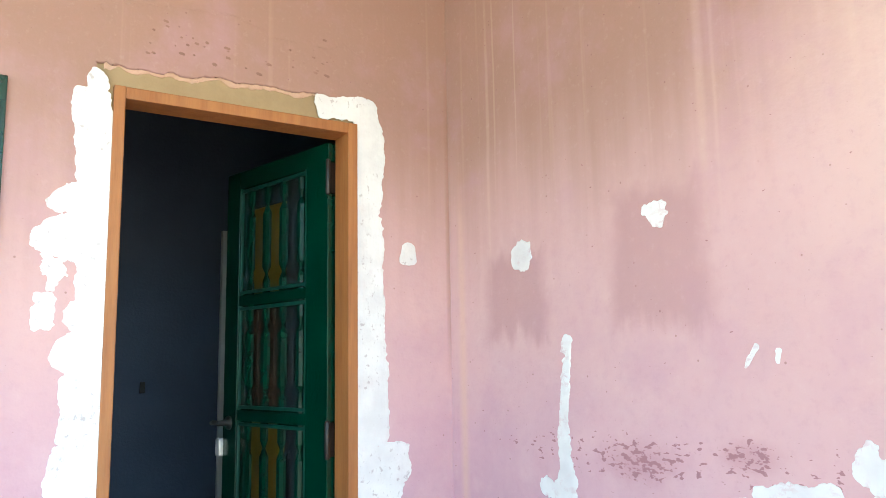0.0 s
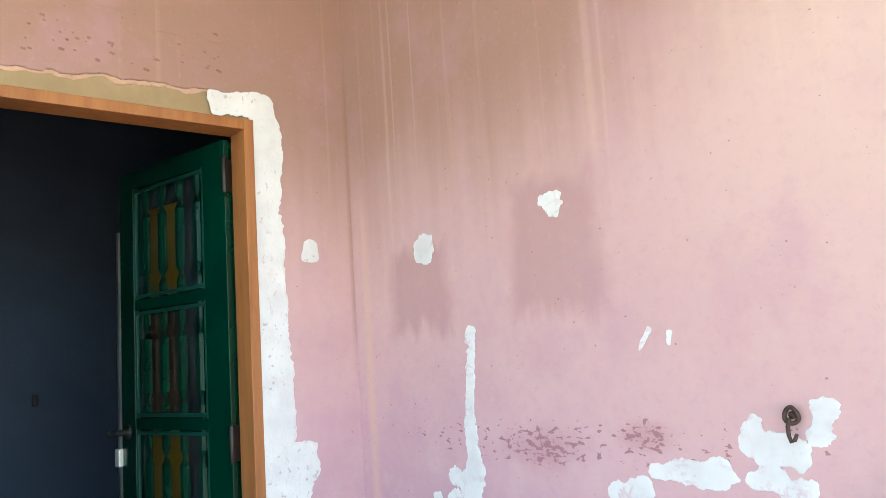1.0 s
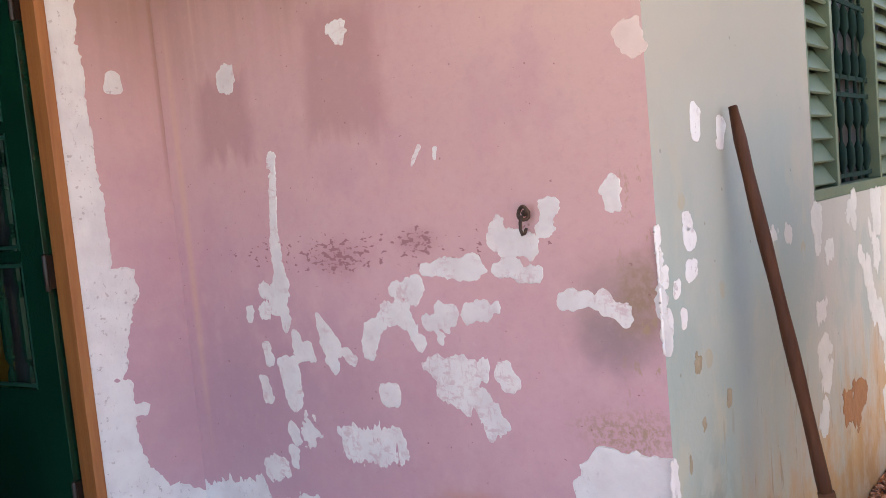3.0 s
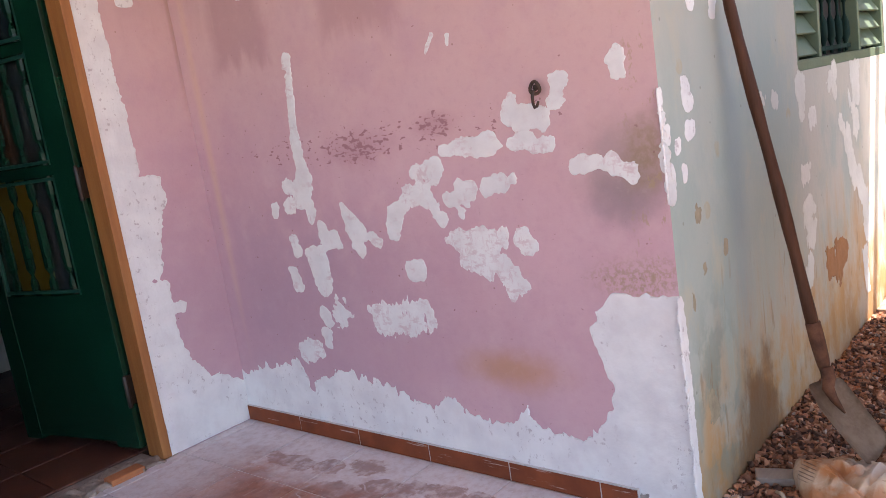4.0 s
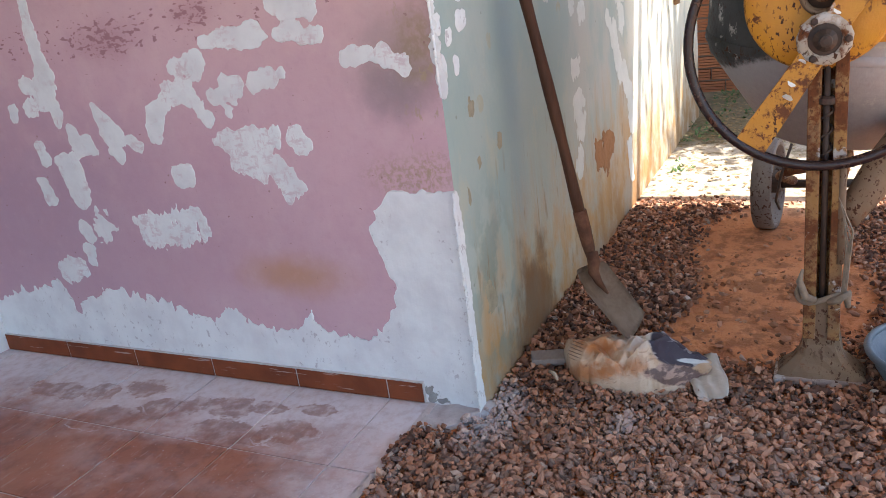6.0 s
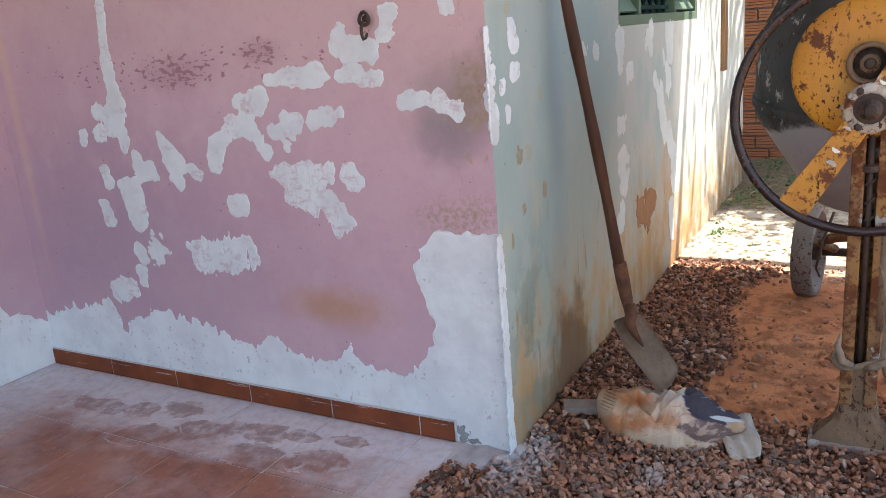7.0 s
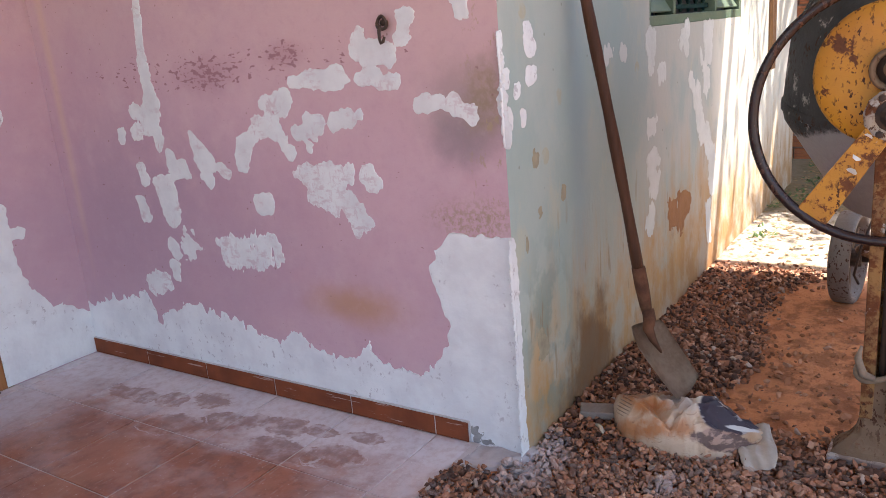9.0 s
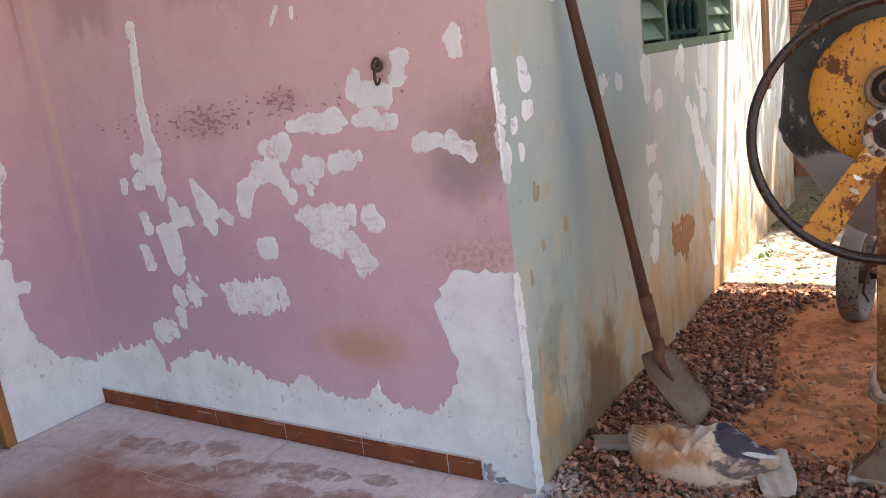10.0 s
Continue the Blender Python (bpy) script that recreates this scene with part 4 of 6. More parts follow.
x_lines = [-0.012] + [-0.325 - 0.310 * k for k in range(11)]
y_lines = [-0.004, -0.062] + [-0.366 - 0.303 * k for k in range(5)] + [-1.706]
rng = random.Random(8)
for i, (xa, xb) in enumerate(zip(x_lines, x_lines[1:])):
    for j, (ya, yb) in enumerate(zip(y_lines, y_lines[1:])):
        w, l = xa - xb - 0.005, ya - yb - 0.005
        last = j == len(y_lines) - 2
        ob = new("floor_tile", tile_mesh(w, l, 1 + i % 5 if last else 0))
        ob.matrix_world = pose((xa + xb) / 2, (ya + yb) / 2, rng.uniform(-0.0008, 0.0004), rng.uniform(-0.15, 0.15), rng.uniform(-0.15, 0.15))
        ob.parent = floor_ob
skirting = structure("baseboard", boxed(((-0.0105, -1.682, 0), (-0.0005, 0, 0.0585))), simple("skirting_mortar", (0.62, 0.59, 0.58), (0.46, 0.42, 0.41), 30, 0.9, 0.003), "mortar behind the skirting tiles", "skirting")
joints = [-0.004, -0.325, -0.640, -0.962, -1.275, -1.573, -1.682]
for a, b in zip(joints, joints[1:]):
    part("skirting_tile", boxed(((-0.0135, b + 0.002, 0.0), (-0.0107, a - 0.002, 0.057)), bevel=0.0015), SKIRT, skirting)
for a, b, w in ((-1.33, -1.50, 0.003), (-1.12, -1.24, 0.0015), (-0.70, -0.76, 0.002)):
    putty(lambda y, z, h: (-0.0125 - h, y, z), (a, 0.026, b, 0.019, w), jag=0.0035, thick=0.0006, label="putty smear on the skirting tiles")
MORTAR = simple("grey_mortar_crumbs", (0.33, 0.31, 0.30), (0.22, 0.20, 0.19), 40, 0.95, 0.006)
putty(ON_PINK, (-1.690, 0.040, -1.705, 0.012, 0.022), (-1.71, 0.008, -1.74, 0.004, 0.010), jag=0.012, thick=0.005, label="broken grey mortar where the skirting ends", material=MORTAR)

# cement and plaster powder spilt on the ground round the foot of the corner
SPILL = simple("pale_cement_spill", (0.50, 0.47, 0.47), (0.36, 0.32, 0.31), 22, 0.95, 0.004)
spill_ob = skin("cement_spill", lambda U, V: np.minimum(V - np.interp(U, (-0.32, -0.20, -0.06, 0.0, 0.08), (-1.700, -1.715, -1.815, -1.865, -1.86)) + 0.012 * fbm(U, V, 24, 8, 4), 0.05 - U), -0.32, 0.06, -1.90, -1.708, 0.006, lambda x, y, h: (x, y, h), 0.010, SPILL, base=-0.010, drop=0.03)
tagged(spill_ob, "pale cement and plaster powder at the foot of the corner", "cement spill", "", "structure")

# threshold: mortar sill with a fragment of brick
structure("sill", boxed(((-1.09, 0.0, -0.1), (-0.395, T, -0.002))), simple("worn_sill_cement", (0.20, 0.15, 0.13), (0.33, 0.27, 0.24), 12, 0.9, 0.006), "worn cement door sill", "sill")
def rubble_field(U, V):
    return np.minimum(np.minimum(U + 1.09, -0.395 - U), np.minimum(V + 0.022, 0.105 - V)) + 0.012 * fbm(U, V, 20, 51, 4)


def on_sill(x, y, h):
    lump = float(fbm(np.array(x), np.array(y), 26, 61, 4))
    return (x, y, h + 0.012 * max(-0.4, lump))


tagged(skin("sill_mortar", rubble_field, -1.10, -0.385, -0.04, 0.12, 0.007, on_sill, 0.008, simple("crumbling_sill_mortar", (0.33, 0.27, 0.23), (0.20, 0.15, 0.125), 26, 0.95, 0.006), base=0.001, drop=0.02), "crumbling mortar along the door sill", "sill mortar", "", "structure")
brick_bit = part("brick_fragment", boxed(((-0.60, -0.026, -0.03), (-0.475, 0.035, 0.020)), bevel=0.006), simple("orange_clay", (0.42, 0.16, 0.06), (0.33, 0.12, 0.05), 25, 0.9, 0.004))
tagged(brick_bit, "broken orange clay brick set in the sill", "brick fragment")

# ---- the doorway ----
frame_thing = tagged(new("door_1"), "new pine door frame with a green panelled door", "door", "", "structure")
part("frame_jamb", boxed(((-0.394, -0.006, 0.0), (-0.360, 0.098, 2.055)), bevel=0.003), FRAME_WOOD, frame_thing, "bare pine jamb")
part("frame_jamb", boxed(((-1.122, -0.006, 0.0), (-1.090, 0.098, 2.055)), bevel=0.003), FRAME_WOOD, frame_thing, "bare pine jamb")
part("frame_head", boxed(((-1.090, -0.0065, 2.019), (-0.394, 0.0975, 2.054)), bevel=0.003), FRAME_WOOD, frame_thing, "bare pine head")

HINGE, FREE = Vector((-0.402, 0.105, 0)), Vector((-0.545, 0.745, 0))
along = (FREE - HINGE).normalized()
ang = math.degrees(math.atan2(along.y, along.x))
LEAF = pose(HINGE.x, HINGE.y, 0, 0, 0, ang)
LW, LH, LT = (FREE - HINGE).length, 2.010, 0.036
leaf = empty("door_leaf", "green gloss-painted door standing open, with barred glass panels", "door leaf")
leaf.matrix_world = LEAF


def leaf_part(name, boxes, mat, label="", bevel=0.003, parent=None):
    return part(name, boxed(*boxes, bevel=bevel), mat, parent or leaf, label)


# local x runs from hinge to free edge, y is the door's thickness
S0, S1 = 0.122, 0.562
leaf_part("stile", [((0.0, -LT / 2, 0.035), (S0, LT / 2, LH))], DOOR_GREEN)
leaf_part("stile", [((S1, -LT / 2, 0.035), (LW, LT / 2, LH))], DOOR_GREEN)
rails = [(0.055, 0.625), (1.060, 1.098), (1.487, 1.525), (1.942, LH)]
for a, b in rails:
    leaf_part("rail", [((S0, -LT / 2 + 0.001, a), (S1, LT / 2 - 0.001, b))], DOOR_GREEN)
GLASS = Mat("dark_glass")
GLASS.b.inputs["Transmission Weight"].default_value = 0.85
GLASS_M = GLASS.done((0.10, 0.13, 0.15), 0.12, spec=0.25)
YELLOW = Mat("yellow_glass")
yn = YELLOW.noise(3, 3, 0.5, (1, 1, 2))
YELLOW.b.inputs["Transmission Weight"].default_value = 0.25
YELLOW_M = YELLOW.done(YELLOW.mix(yn, (0.07, 0.045, 0.004), (0.13, 0.085, 0.008)), 0.3)
BROWN_M = simple("brown_glass", (0.022, 0.014, 0.010), (0.040, 0.024, 0.015), 4, 0.25)


def baluster(u, z0, z1):
    """A pressed-iron bar: flat waist, two swollen knots with flared tips."""
    h = z1 - z0
    prof = [(0.022, 0), (0.022, 0.11 * h), (0.009, 0.165 * h), (0.009, 0.18 * h), (0.025, 0.235 * h), (0.025, 0.72 * h), (0.009, 0.78 * h), (0.009, 0.795 * h), (0.022, 0.85 * h), (0.022, h)]
    return lathe(prof, 8, pose(u, 0.0, z0) @ Matrix.Diagonal((0.92, 0.55, 1, 1)) @ Matrix.Rotation(radians(22.5), 4, "Z"))


for (a, z0), (z1, b) in zip([(r[0], r[1]) for r in rails], [(r[0], r[1]) for r in rails[1:]]):
    span = S1 - S0
    for k0, k1, tint in ((0.0, 1.5, 0), (1.5, 3.5, 1), (3.5, 4.0, 0)):
        u0, u1 = S0 + span * k0 / 4, S0 + span * k1 / 4
        mat, word = ((BROWN_M, "brown glass pane") if z0 == 1.098 else (YELLOW_M, "yellow glass pane")) if tint else (GLASS_M, "dark glass pane")
        top = z1 - 0.085 if tint and z0 > 1.4 else z1
        leaf_part("pane", [((u0 + 0.001, -0.016, z0), (u1 - 0.001, -0.013, top))], mat, word, 0)
        if top < z1:
            leaf_part("pane", [((u0 + 0.001, -0.016, top + 0.001), (u1 - 0.001, -0.013, z1))], GLASS_M, "dark glass pane", 0)
    for k in range(4):
        part("bar", baluster(S0 + span * (k + 0.5) / 4, z0, z1), DOOR_GREEN, leaf)
    for zz in (z0 + 0.012, z1 - 0.012):
        leaf_part("bead", [((S0, 0.004, zz - 0.006), (S1, 0.016, zz + 0.006))], DARK_GREEN, "", 0.002)
    for uu in (S0 + 0.006, S1 - 0.006):
        leaf_part("bead", [((uu - 0.006, 0.0045, z0), (uu + 0.006, 0.0165, z1))], DARK_GREEN, "", 0.002)
# hinges, lever and lock
BLACK = simple("black_metal", (0.008, 0.008, 0.009), (0.014, 0.013, 0.012), 30, 0.5)
HINGE_STEEL = simple("dark_hinge_steel", (0.008, 0.006, 0.005), (0.022, 0.013, 0.010), 45, 0.45, 0.001, 0.1)
for z in (0.26, 1.02, 1.888):
    hg = leaf_part("hinge", [((-0.006, -0.030, z - 0.055), (0.004, 0.024, z + 0.055))], HINGE_STEEL, "rusty steel butt hinge", 0.003)
    part("pin", lathe([(0.007, 0), (0.009, 0.004), (0.009, 0.116), (0.006, 0.122)], 10, pose(-0.010, 0.024, z - 0.061)), HINGE_STEEL, hg, smooth=True)
lever = part("handle", lathe([(0.026, 0), (0.026, 0.006), (0.012, 0.010), (0.010, 0.045)], 16, pose(LW - 0.045, 0.018, 1.05, -90)), IRON, leaf, "dark door lever", True)
lever.data.materials[0] = BLACK
part("grip", tube([(LW - 0.045, 0.058, 1.05), (LW - 0.01, 0.062, 1.052), (LW + 0.012, 0.060, 1.049)], [0.010, 0.009, 0.008], 10), BLACK, lever, smooth=True)
part("lock_plate", boxed(((LW - 0.006, 0.004, 0.925), (LW + 0.024, 0.036, 0.990)), bevel=0.006), simple("bright_steel", (0.75, 0.75, 0.73), (0.6, 0.6, 0.6), 30, 0.3, 0, 0.3), leaf, "bright steel lock plate")

# far inside: a door lining on the back wall and a switch
structure("trim_inside_door", boxed(((-0.150, 2.165, 0.0), (-0.085, 2.20, 2.04)), bevel=0.004), INDOOR_TRIM, "pale painted door lining in the dark room", "door lining")
switch = part("wall_switch", boxed(((-0.572, 2.188, 1.125), (-0.545, 2.20, 1.185)), bevel=0.004), BLACK)
tagged(switch, "small dark switch on the slate blue wall", "switch")

# ---- shuttered window at the edge of the doorway wall ----
win2 = tagged(new("window_2"), "closed green window shutter in the pink wall", "window", "", "structure")
part("frame", boxed(((VX1 - 0.045, -0.012, VZ0), (VX1, 0.09, VZ1)), ((VX0, -0.012, VZ0), (VX0 + 0.045, 0.09, VZ1)), ((VX0 + 0.045, -0.011, VZ1 - 0.045), (VX1 - 0.045, 0.089, VZ1)), ((VX0 + 0.045, -0.011, VZ0), (VX1 - 0.045, 0.089, VZ0 + 0.045)), bevel=0.003), DOOR_GREEN, win2)
for k in range(2):
    a = VX0 + 0.047 + k * 0.461
    part("shutter", boxed(((a, 0.02, VZ0 + 0.047), (a + 0.459, 0.05, VZ1 - 0.047)), bevel=0.004), DOOR_GREEN, win2)

# ---- louvred window in the green wall ----
win = tagged(new("window_1"), "sage green louvred window with a dark iron grille", "window", "", "structure")
FY = -1.838
GRILLE = simple("dark_green_grille", (0.006, 0.020, 0.017), (0.010, 0.032, 0.026), 12, 0.8, 0.0005, spec=0.15)


def win_box(name, lo, hi, mat, label="", bevel=0.003):
    return part(name, boxed((lo, hi), bevel=bevel), mat, win, label)


win_box("frame_sill", (WX0, FY, WZ0), (WX1, FY + 0.07, WZ0 + 0.035), SHUTTER_GREEN)
win_box("frame_head", (WX0, FY, WZ1 - 0.035), (WX1, FY + 0.07, WZ1), SHUTTER_GREEN)
for x in (WX0, 1.300, 1.862, WX1 - 0.03):
    win_box("frame_post", (x, FY + 0.001, WZ0 + 0.035), (x + 0.028, FY + 0.069, WZ1 - 0.035), SHUTTER_GREEN)
for xa, xb in ((WX0 + 0.028, 1.300), (1.890, WX1 - 0.03)):
    for k in range(14):
        z = WZ0 + 0.045 + 0.0715 * k
        if z + 0.06 < WZ1 - 0.035:
            bm = boxed(((xa, -0.005, -0.042), (xb, 0.005, 0.042)), bevel=0.002, m=pose(0, FY + 0.034, z + 0.036, -32))
            part("slat", bm, SHUTTER_GREEN, win)
    win_box("backing", (xa, FY + 0.075, WZ0), (xb, FY + 0.085, WZ1), INDOOR, "dark board behind the louvres", 0)
# opaque black sheet that stands in for the darkness of the opening
win_box("pane", (1.328, FY + 0.060, WZ0 + 0.035), (1.862, FY + 0.066, WZ1 - 0.035), BLACK, "black sheet for the dark window opening", 0)
for k in range(5):
    x = 1.385 + 0.105 * k
    bars = bmesh.new()
    for z0 in (WZ0 + 0.04, WZ0 + 0.36, WZ0 + 0.68):
        prof = [(0.006, 0), (0.006, 0.03), (0.016, 0.06), (0.016, 0.11), (0.005, 0.14), (0.005, 0.18), (0.016, 0.21), (0.016, 0.26), (0.006, 0.29), (0.006, 0.32)]
        lathe(prof, 8, pose(x, FY + 0.035, z0), bars)
    part("grille_bar", bars, GRILLE, win, smooth=True)
for z in (WZ0 + 0.06, WZ0 + 0.34, WZ0 + 0.40, WZ0 + 0.66, WZ0 + 0.72):
    part("grille_rail", boxed(((1.328, FY + 0.030, z - 0.008), (1.862, FY + 0.036, z + 0.008))), GRILLE, win)

# ---- iron hook in the pink wall ----
hook = empty("wall_hook", "rusty iron hook on an eye bolt in the wall", "hook", at=(0, -1.53, 1.092))
hook.scale = (0.8, 0.8, 0.8)
eye = [(-0.026 + 0.004 * math.sin(a * 2), -0.002 + 0.017 * math.cos(a), 0.012 + 0.019 * math.sin(a)) for a in [2 * math.pi * k / 16 for k in range(16)]]
part("eye_bolt", tube(eye, 0.0055, 8, closed=True), IRON, hook, smooth=True)
part("shank", tube([(0.002, 0, 0.012), (-0.022, -0.002, 0.012)], [0.008, 0.010], 8), IRON, hook, smooth=True)
part("hook_rod", tube([(-0.030, 0.002, 0.006), (-0.033, 0.006, -0.015), (-0.035, 0.005, -0.035), (-0.037, -0.001, -0.048), (-0.038, -0.010, -0.044), (-0.038, -0.017, -0.030)], [0.006, 0.0055, 0.005, 0.005, 0.005, 0.004], 8), IRON, hook, smooth=True)

# ---- shovel leaning on the green wall ----
SHAFT = simple("worn_brown_handle", (0.042, 0.016, 0.008), (0.095, 0.038, 0.019), 4, 0.6, 0.0012, stretch=(9, 9, 1.2), fine=30, spec=0.2)
STEEL = simple("worn_shovel_steel", (0.40, 0.29, 0.21), (0.19, 0.115, 0.07), 14, 0.75, 0.003, spec=0.25)
RUST = simple("brown_rust", (0.16, 0.070, 0.038), (0.060, 0.026, 0.016), 26, 0.85, 0.003, spec=0.2)
shovel = empty("shovel", "old shovel with a long brown wooden handle leaning on the wall", "shovel", at=(0.36, -2.11, 0.0))
base, top = Vector((0.362, -2.092, 0.03)), Vector((0.36, -1.870, 1.300))
axis = (top - base).normalized()
L = (top - base).length


def on_axis(k, off=(0, 0, 0)):
    return base + axis * k + Vector(off) - shovel.location


pts = [on_axis(0.34 + (L - 0.34) * k / 12, (0.0012 * math.sin(k), 0.0015 * math.cos(0.7 * k), 0)) for k in range(13)]
part("handle", tube(pts, [0.0150 + 0.0012 * math.sin(1.7 * k) for k in range(12)] + [0.010], 12), SHAFT, shovel, smooth=True)
part("socket", tube([on_axis(k) for k in (0.25, 0.29, 0.34, 0.39)], [0.012, 0.017, 0.0190, 0.0185], 12), RUST, shovel, "rusty socket", smooth=True)
down = Vector((0.02, -0.58, -0.81)).normalized()
side = Vector((-0.93, 0.13, -0.22)).normalized()
side = (side - down * side.dot(down)).normalized()
out = side.cross(down)
bm = bmesh.new()
rows_v, NS, NT = [], 12, 14
for i in range(NT + 1):
    k = i / NT
    w = 0.071 * (1 - 0.10 * k * k) * (0.90 + 0.10 * min(1, k * 6))
    row = []
    for j in range(NS + 1):
        s = 2 * j / NS - 1
        shoulder = 0.030 * abs(s) ** 1.5 * max(0.0, 1 - k * 5)
        tip = 0.018 * s * s * max(0, k - 0.8) / 0.2
        dish = 0.030 * s * s * (1 - 0.4 * k) - 0.010 * math.exp(-(s * 3.5) ** 2) * (1 - k) ** 1.5
        p = on_axis(0.228) + Vector((-0.019, 0.035, 0)) + down * (0.232 * k + shoulder - tip) + side * (w * s) + out * (dish + 0.010 * k * k)
        row.append(bm.verts.new(p))
    rows_v.append(row)
for a, b in zip(rows_v, rows_v[1:]):
    for j in range(NS):
        bm.faces.new((a[j], a[j + 1], b[j + 1], b[j]))
bmesh.ops.solidify(bm, geom=bm.faces[:], thickness=0.0025)
frog = [on_axis(0.255) + Vector((-0.019, 0.035, 0)) * min(1.0, max(0.0, k / 0.06)) + down * k + out * (0.012 - 0.03 * k) for k in (-0.012, 0.02, 0.05, 0.085, 0.125)]
part("frog", tube(frog, [0.0165, 0.0175, 0.015, 0.010, 0.003], 10), RUST, shovel, "rusty ridge that runs from the socket down the blade", True)
part("blade", bm, STEEL, shovel, "worn steel blade crusted with dry cement", smooth=True)

# ---- plank and crumpled sack beside the shovel ----
GREYWOOD = simple("weathered_board", (0.30, 0.24, 0.20), (0.22, 0.17, 0.14), 5, 0.85, 0.002, stretch=(3, 9, 9))
plank = part("plank", boxed(((-0.13, -0.030, 0), (0.15, 0.030, 0.022)), bevel=0.003, m=pose(0.320, -2.00, -0.014, 0, 2, -68)), GREYWOOD)
tagged(plank, "short weathered grey board lying on gravel", "board")


def sack_mat():
    """Woven sack, clay-stained, with dark print; s runs along it, v up its face."""
    m = Mat("stained_woven_sack")
    a, b, c = m.noise(9, 5), m.noise(30, 5, 0.65), m.noise(170, 3)
    s = m.math("DIVIDE", m.math("SUBTRACT", -1.985, m.y), 0.375)
    v = m.math("ADD", m.mul(m.z, 0.89), m.mul(m.math("SUBTRACT", m.x, 0.17), 0.45))
    col = m.mix(m.step(a, 0.35, 0.65), (0.58, 0.43, 0.31), (0.40, 0.24, 0.14))
    col = m.mix(m.mul(m.spot(s, v, 0.48, 0.125, 0.19, 0.035, 0.3, b, 0.6), 0.85), col, (0.47, 0.38, 0.31))
    col = m.mix(m.mul(m.spot(s, v, 0.66, 0.150, 0.15, 0.030, 0.3, b, 0.6), 0.85), col, (0.74, 0.68, 0.56))
    for cs, cv, rs, rv, f in ((0.28, 0.100, 0.17, 0.040, 0.95), (0.40, 0.045, 0.20, 0.030, 0.9), (0.08, 0.115, 0.12, 0.04, 0.8), (0.20, 0.030, 0.26, 0.034, 0.80), (0.58, 0.060, 0.12, 0.03, 0.7)):
        col = m.mix(m.mul(m.spot(s, v, cs, cv, rs, rv, 0.8, b, 1.6), f), col, m.mix(b, (0.54, 0.21, 0.068), (0.30, 0.105, 0.034)))
    lines = m.mul(m.step(m.math("SINE", m.math("ADD", m.mul(v, 700.0), m.mul(s, 45.0))), 0.45, 0.75), m.spot(s, v, 0.09, 0.085, 0.09, 0.035, 0.4, b, 0.8))
    col = m.mix(m.mul(lines, 0.75), col, (0.09, 0.055, 0.04))
    col = m.mix(m.mul(m.step(m.noise(1.0, 4, 0.6, (12, 20, 44), (2, 0, 0), 1.0), 0.60, 0.70), 0.25), col, (0.56, 0.48, 0.39))
    # thin dark crease lines, the shade of folds drawn into the colour
    col = m.mix(m.mul(m.step(m.noise(1.0, 4, 0.6, (14, 24, 60), (7, 3, 1), 1.2), 0.62, 0.66), 0.4), col, (0.20, 0.10, 0.05))
    dark = m.spot(s, v, 0.82, 0.122, 0.20, 0.064, 0.10, m.noise(12, 2, 0.5), 0.5)
    print_ = m.mix(m.step(m.noise(34, 2, 0.4, (1, 0.35, 1.8)), 0.60, 0.64), (0.022, 0.014, 0.030), (0.30, 0.27, 0.27))
    col = m.mix(m.mul(dark, 0.96), col, print_)
    low = m.spot(s, v, 0.80, 0.045, 0.18, 0.030, 0.2, b, 0.9)
    col = m.mix(m.mul(low, 0.9), col, m.mix(m.step(m.noise(1.0, 4, 0.6, (20, 34, 70), (1, 1, 1)), 0.45, 0.58), (0.10, 0.055, 0.05), (0.36, 0.22, 0.17)))
    col = m.mix(m.mul(m.spot(s, v, 0.90, 0.082, 0.10, 0.007, 0.3, b, 0.9), 0.9), col, (0.55, 0.52, 0.50))
    return m.done(col, 0.5, m.math("ADD", b, m.mul(c, 0.25)), 0.004, spec=0.35)


SACK = sack_mat()
sack = empty("cement_sack", "crumpled dirty cement sack lying on the gravel", "sack", at=(0.27, -2.20, 0.0))


def crease(S, D, s0, d0, s1, d1, rise, wide):
    """A sharp fold along a line, fading out at its ends: up where rise > 0, else a tuck."""
    ds, dd = s1 - s0, d1 - d0
    k = ((S - s0) * ds + (D - d0) * dd) / (ds * ds + dd * dd)
    away = np.hypot(S - s0 - np.clip(k, 0, 1) * ds, D - d0 - np.clip(k, 0, 1) * dd)
    return rise * np.clip(1 - away / wide, 0, 1) ** 1.2


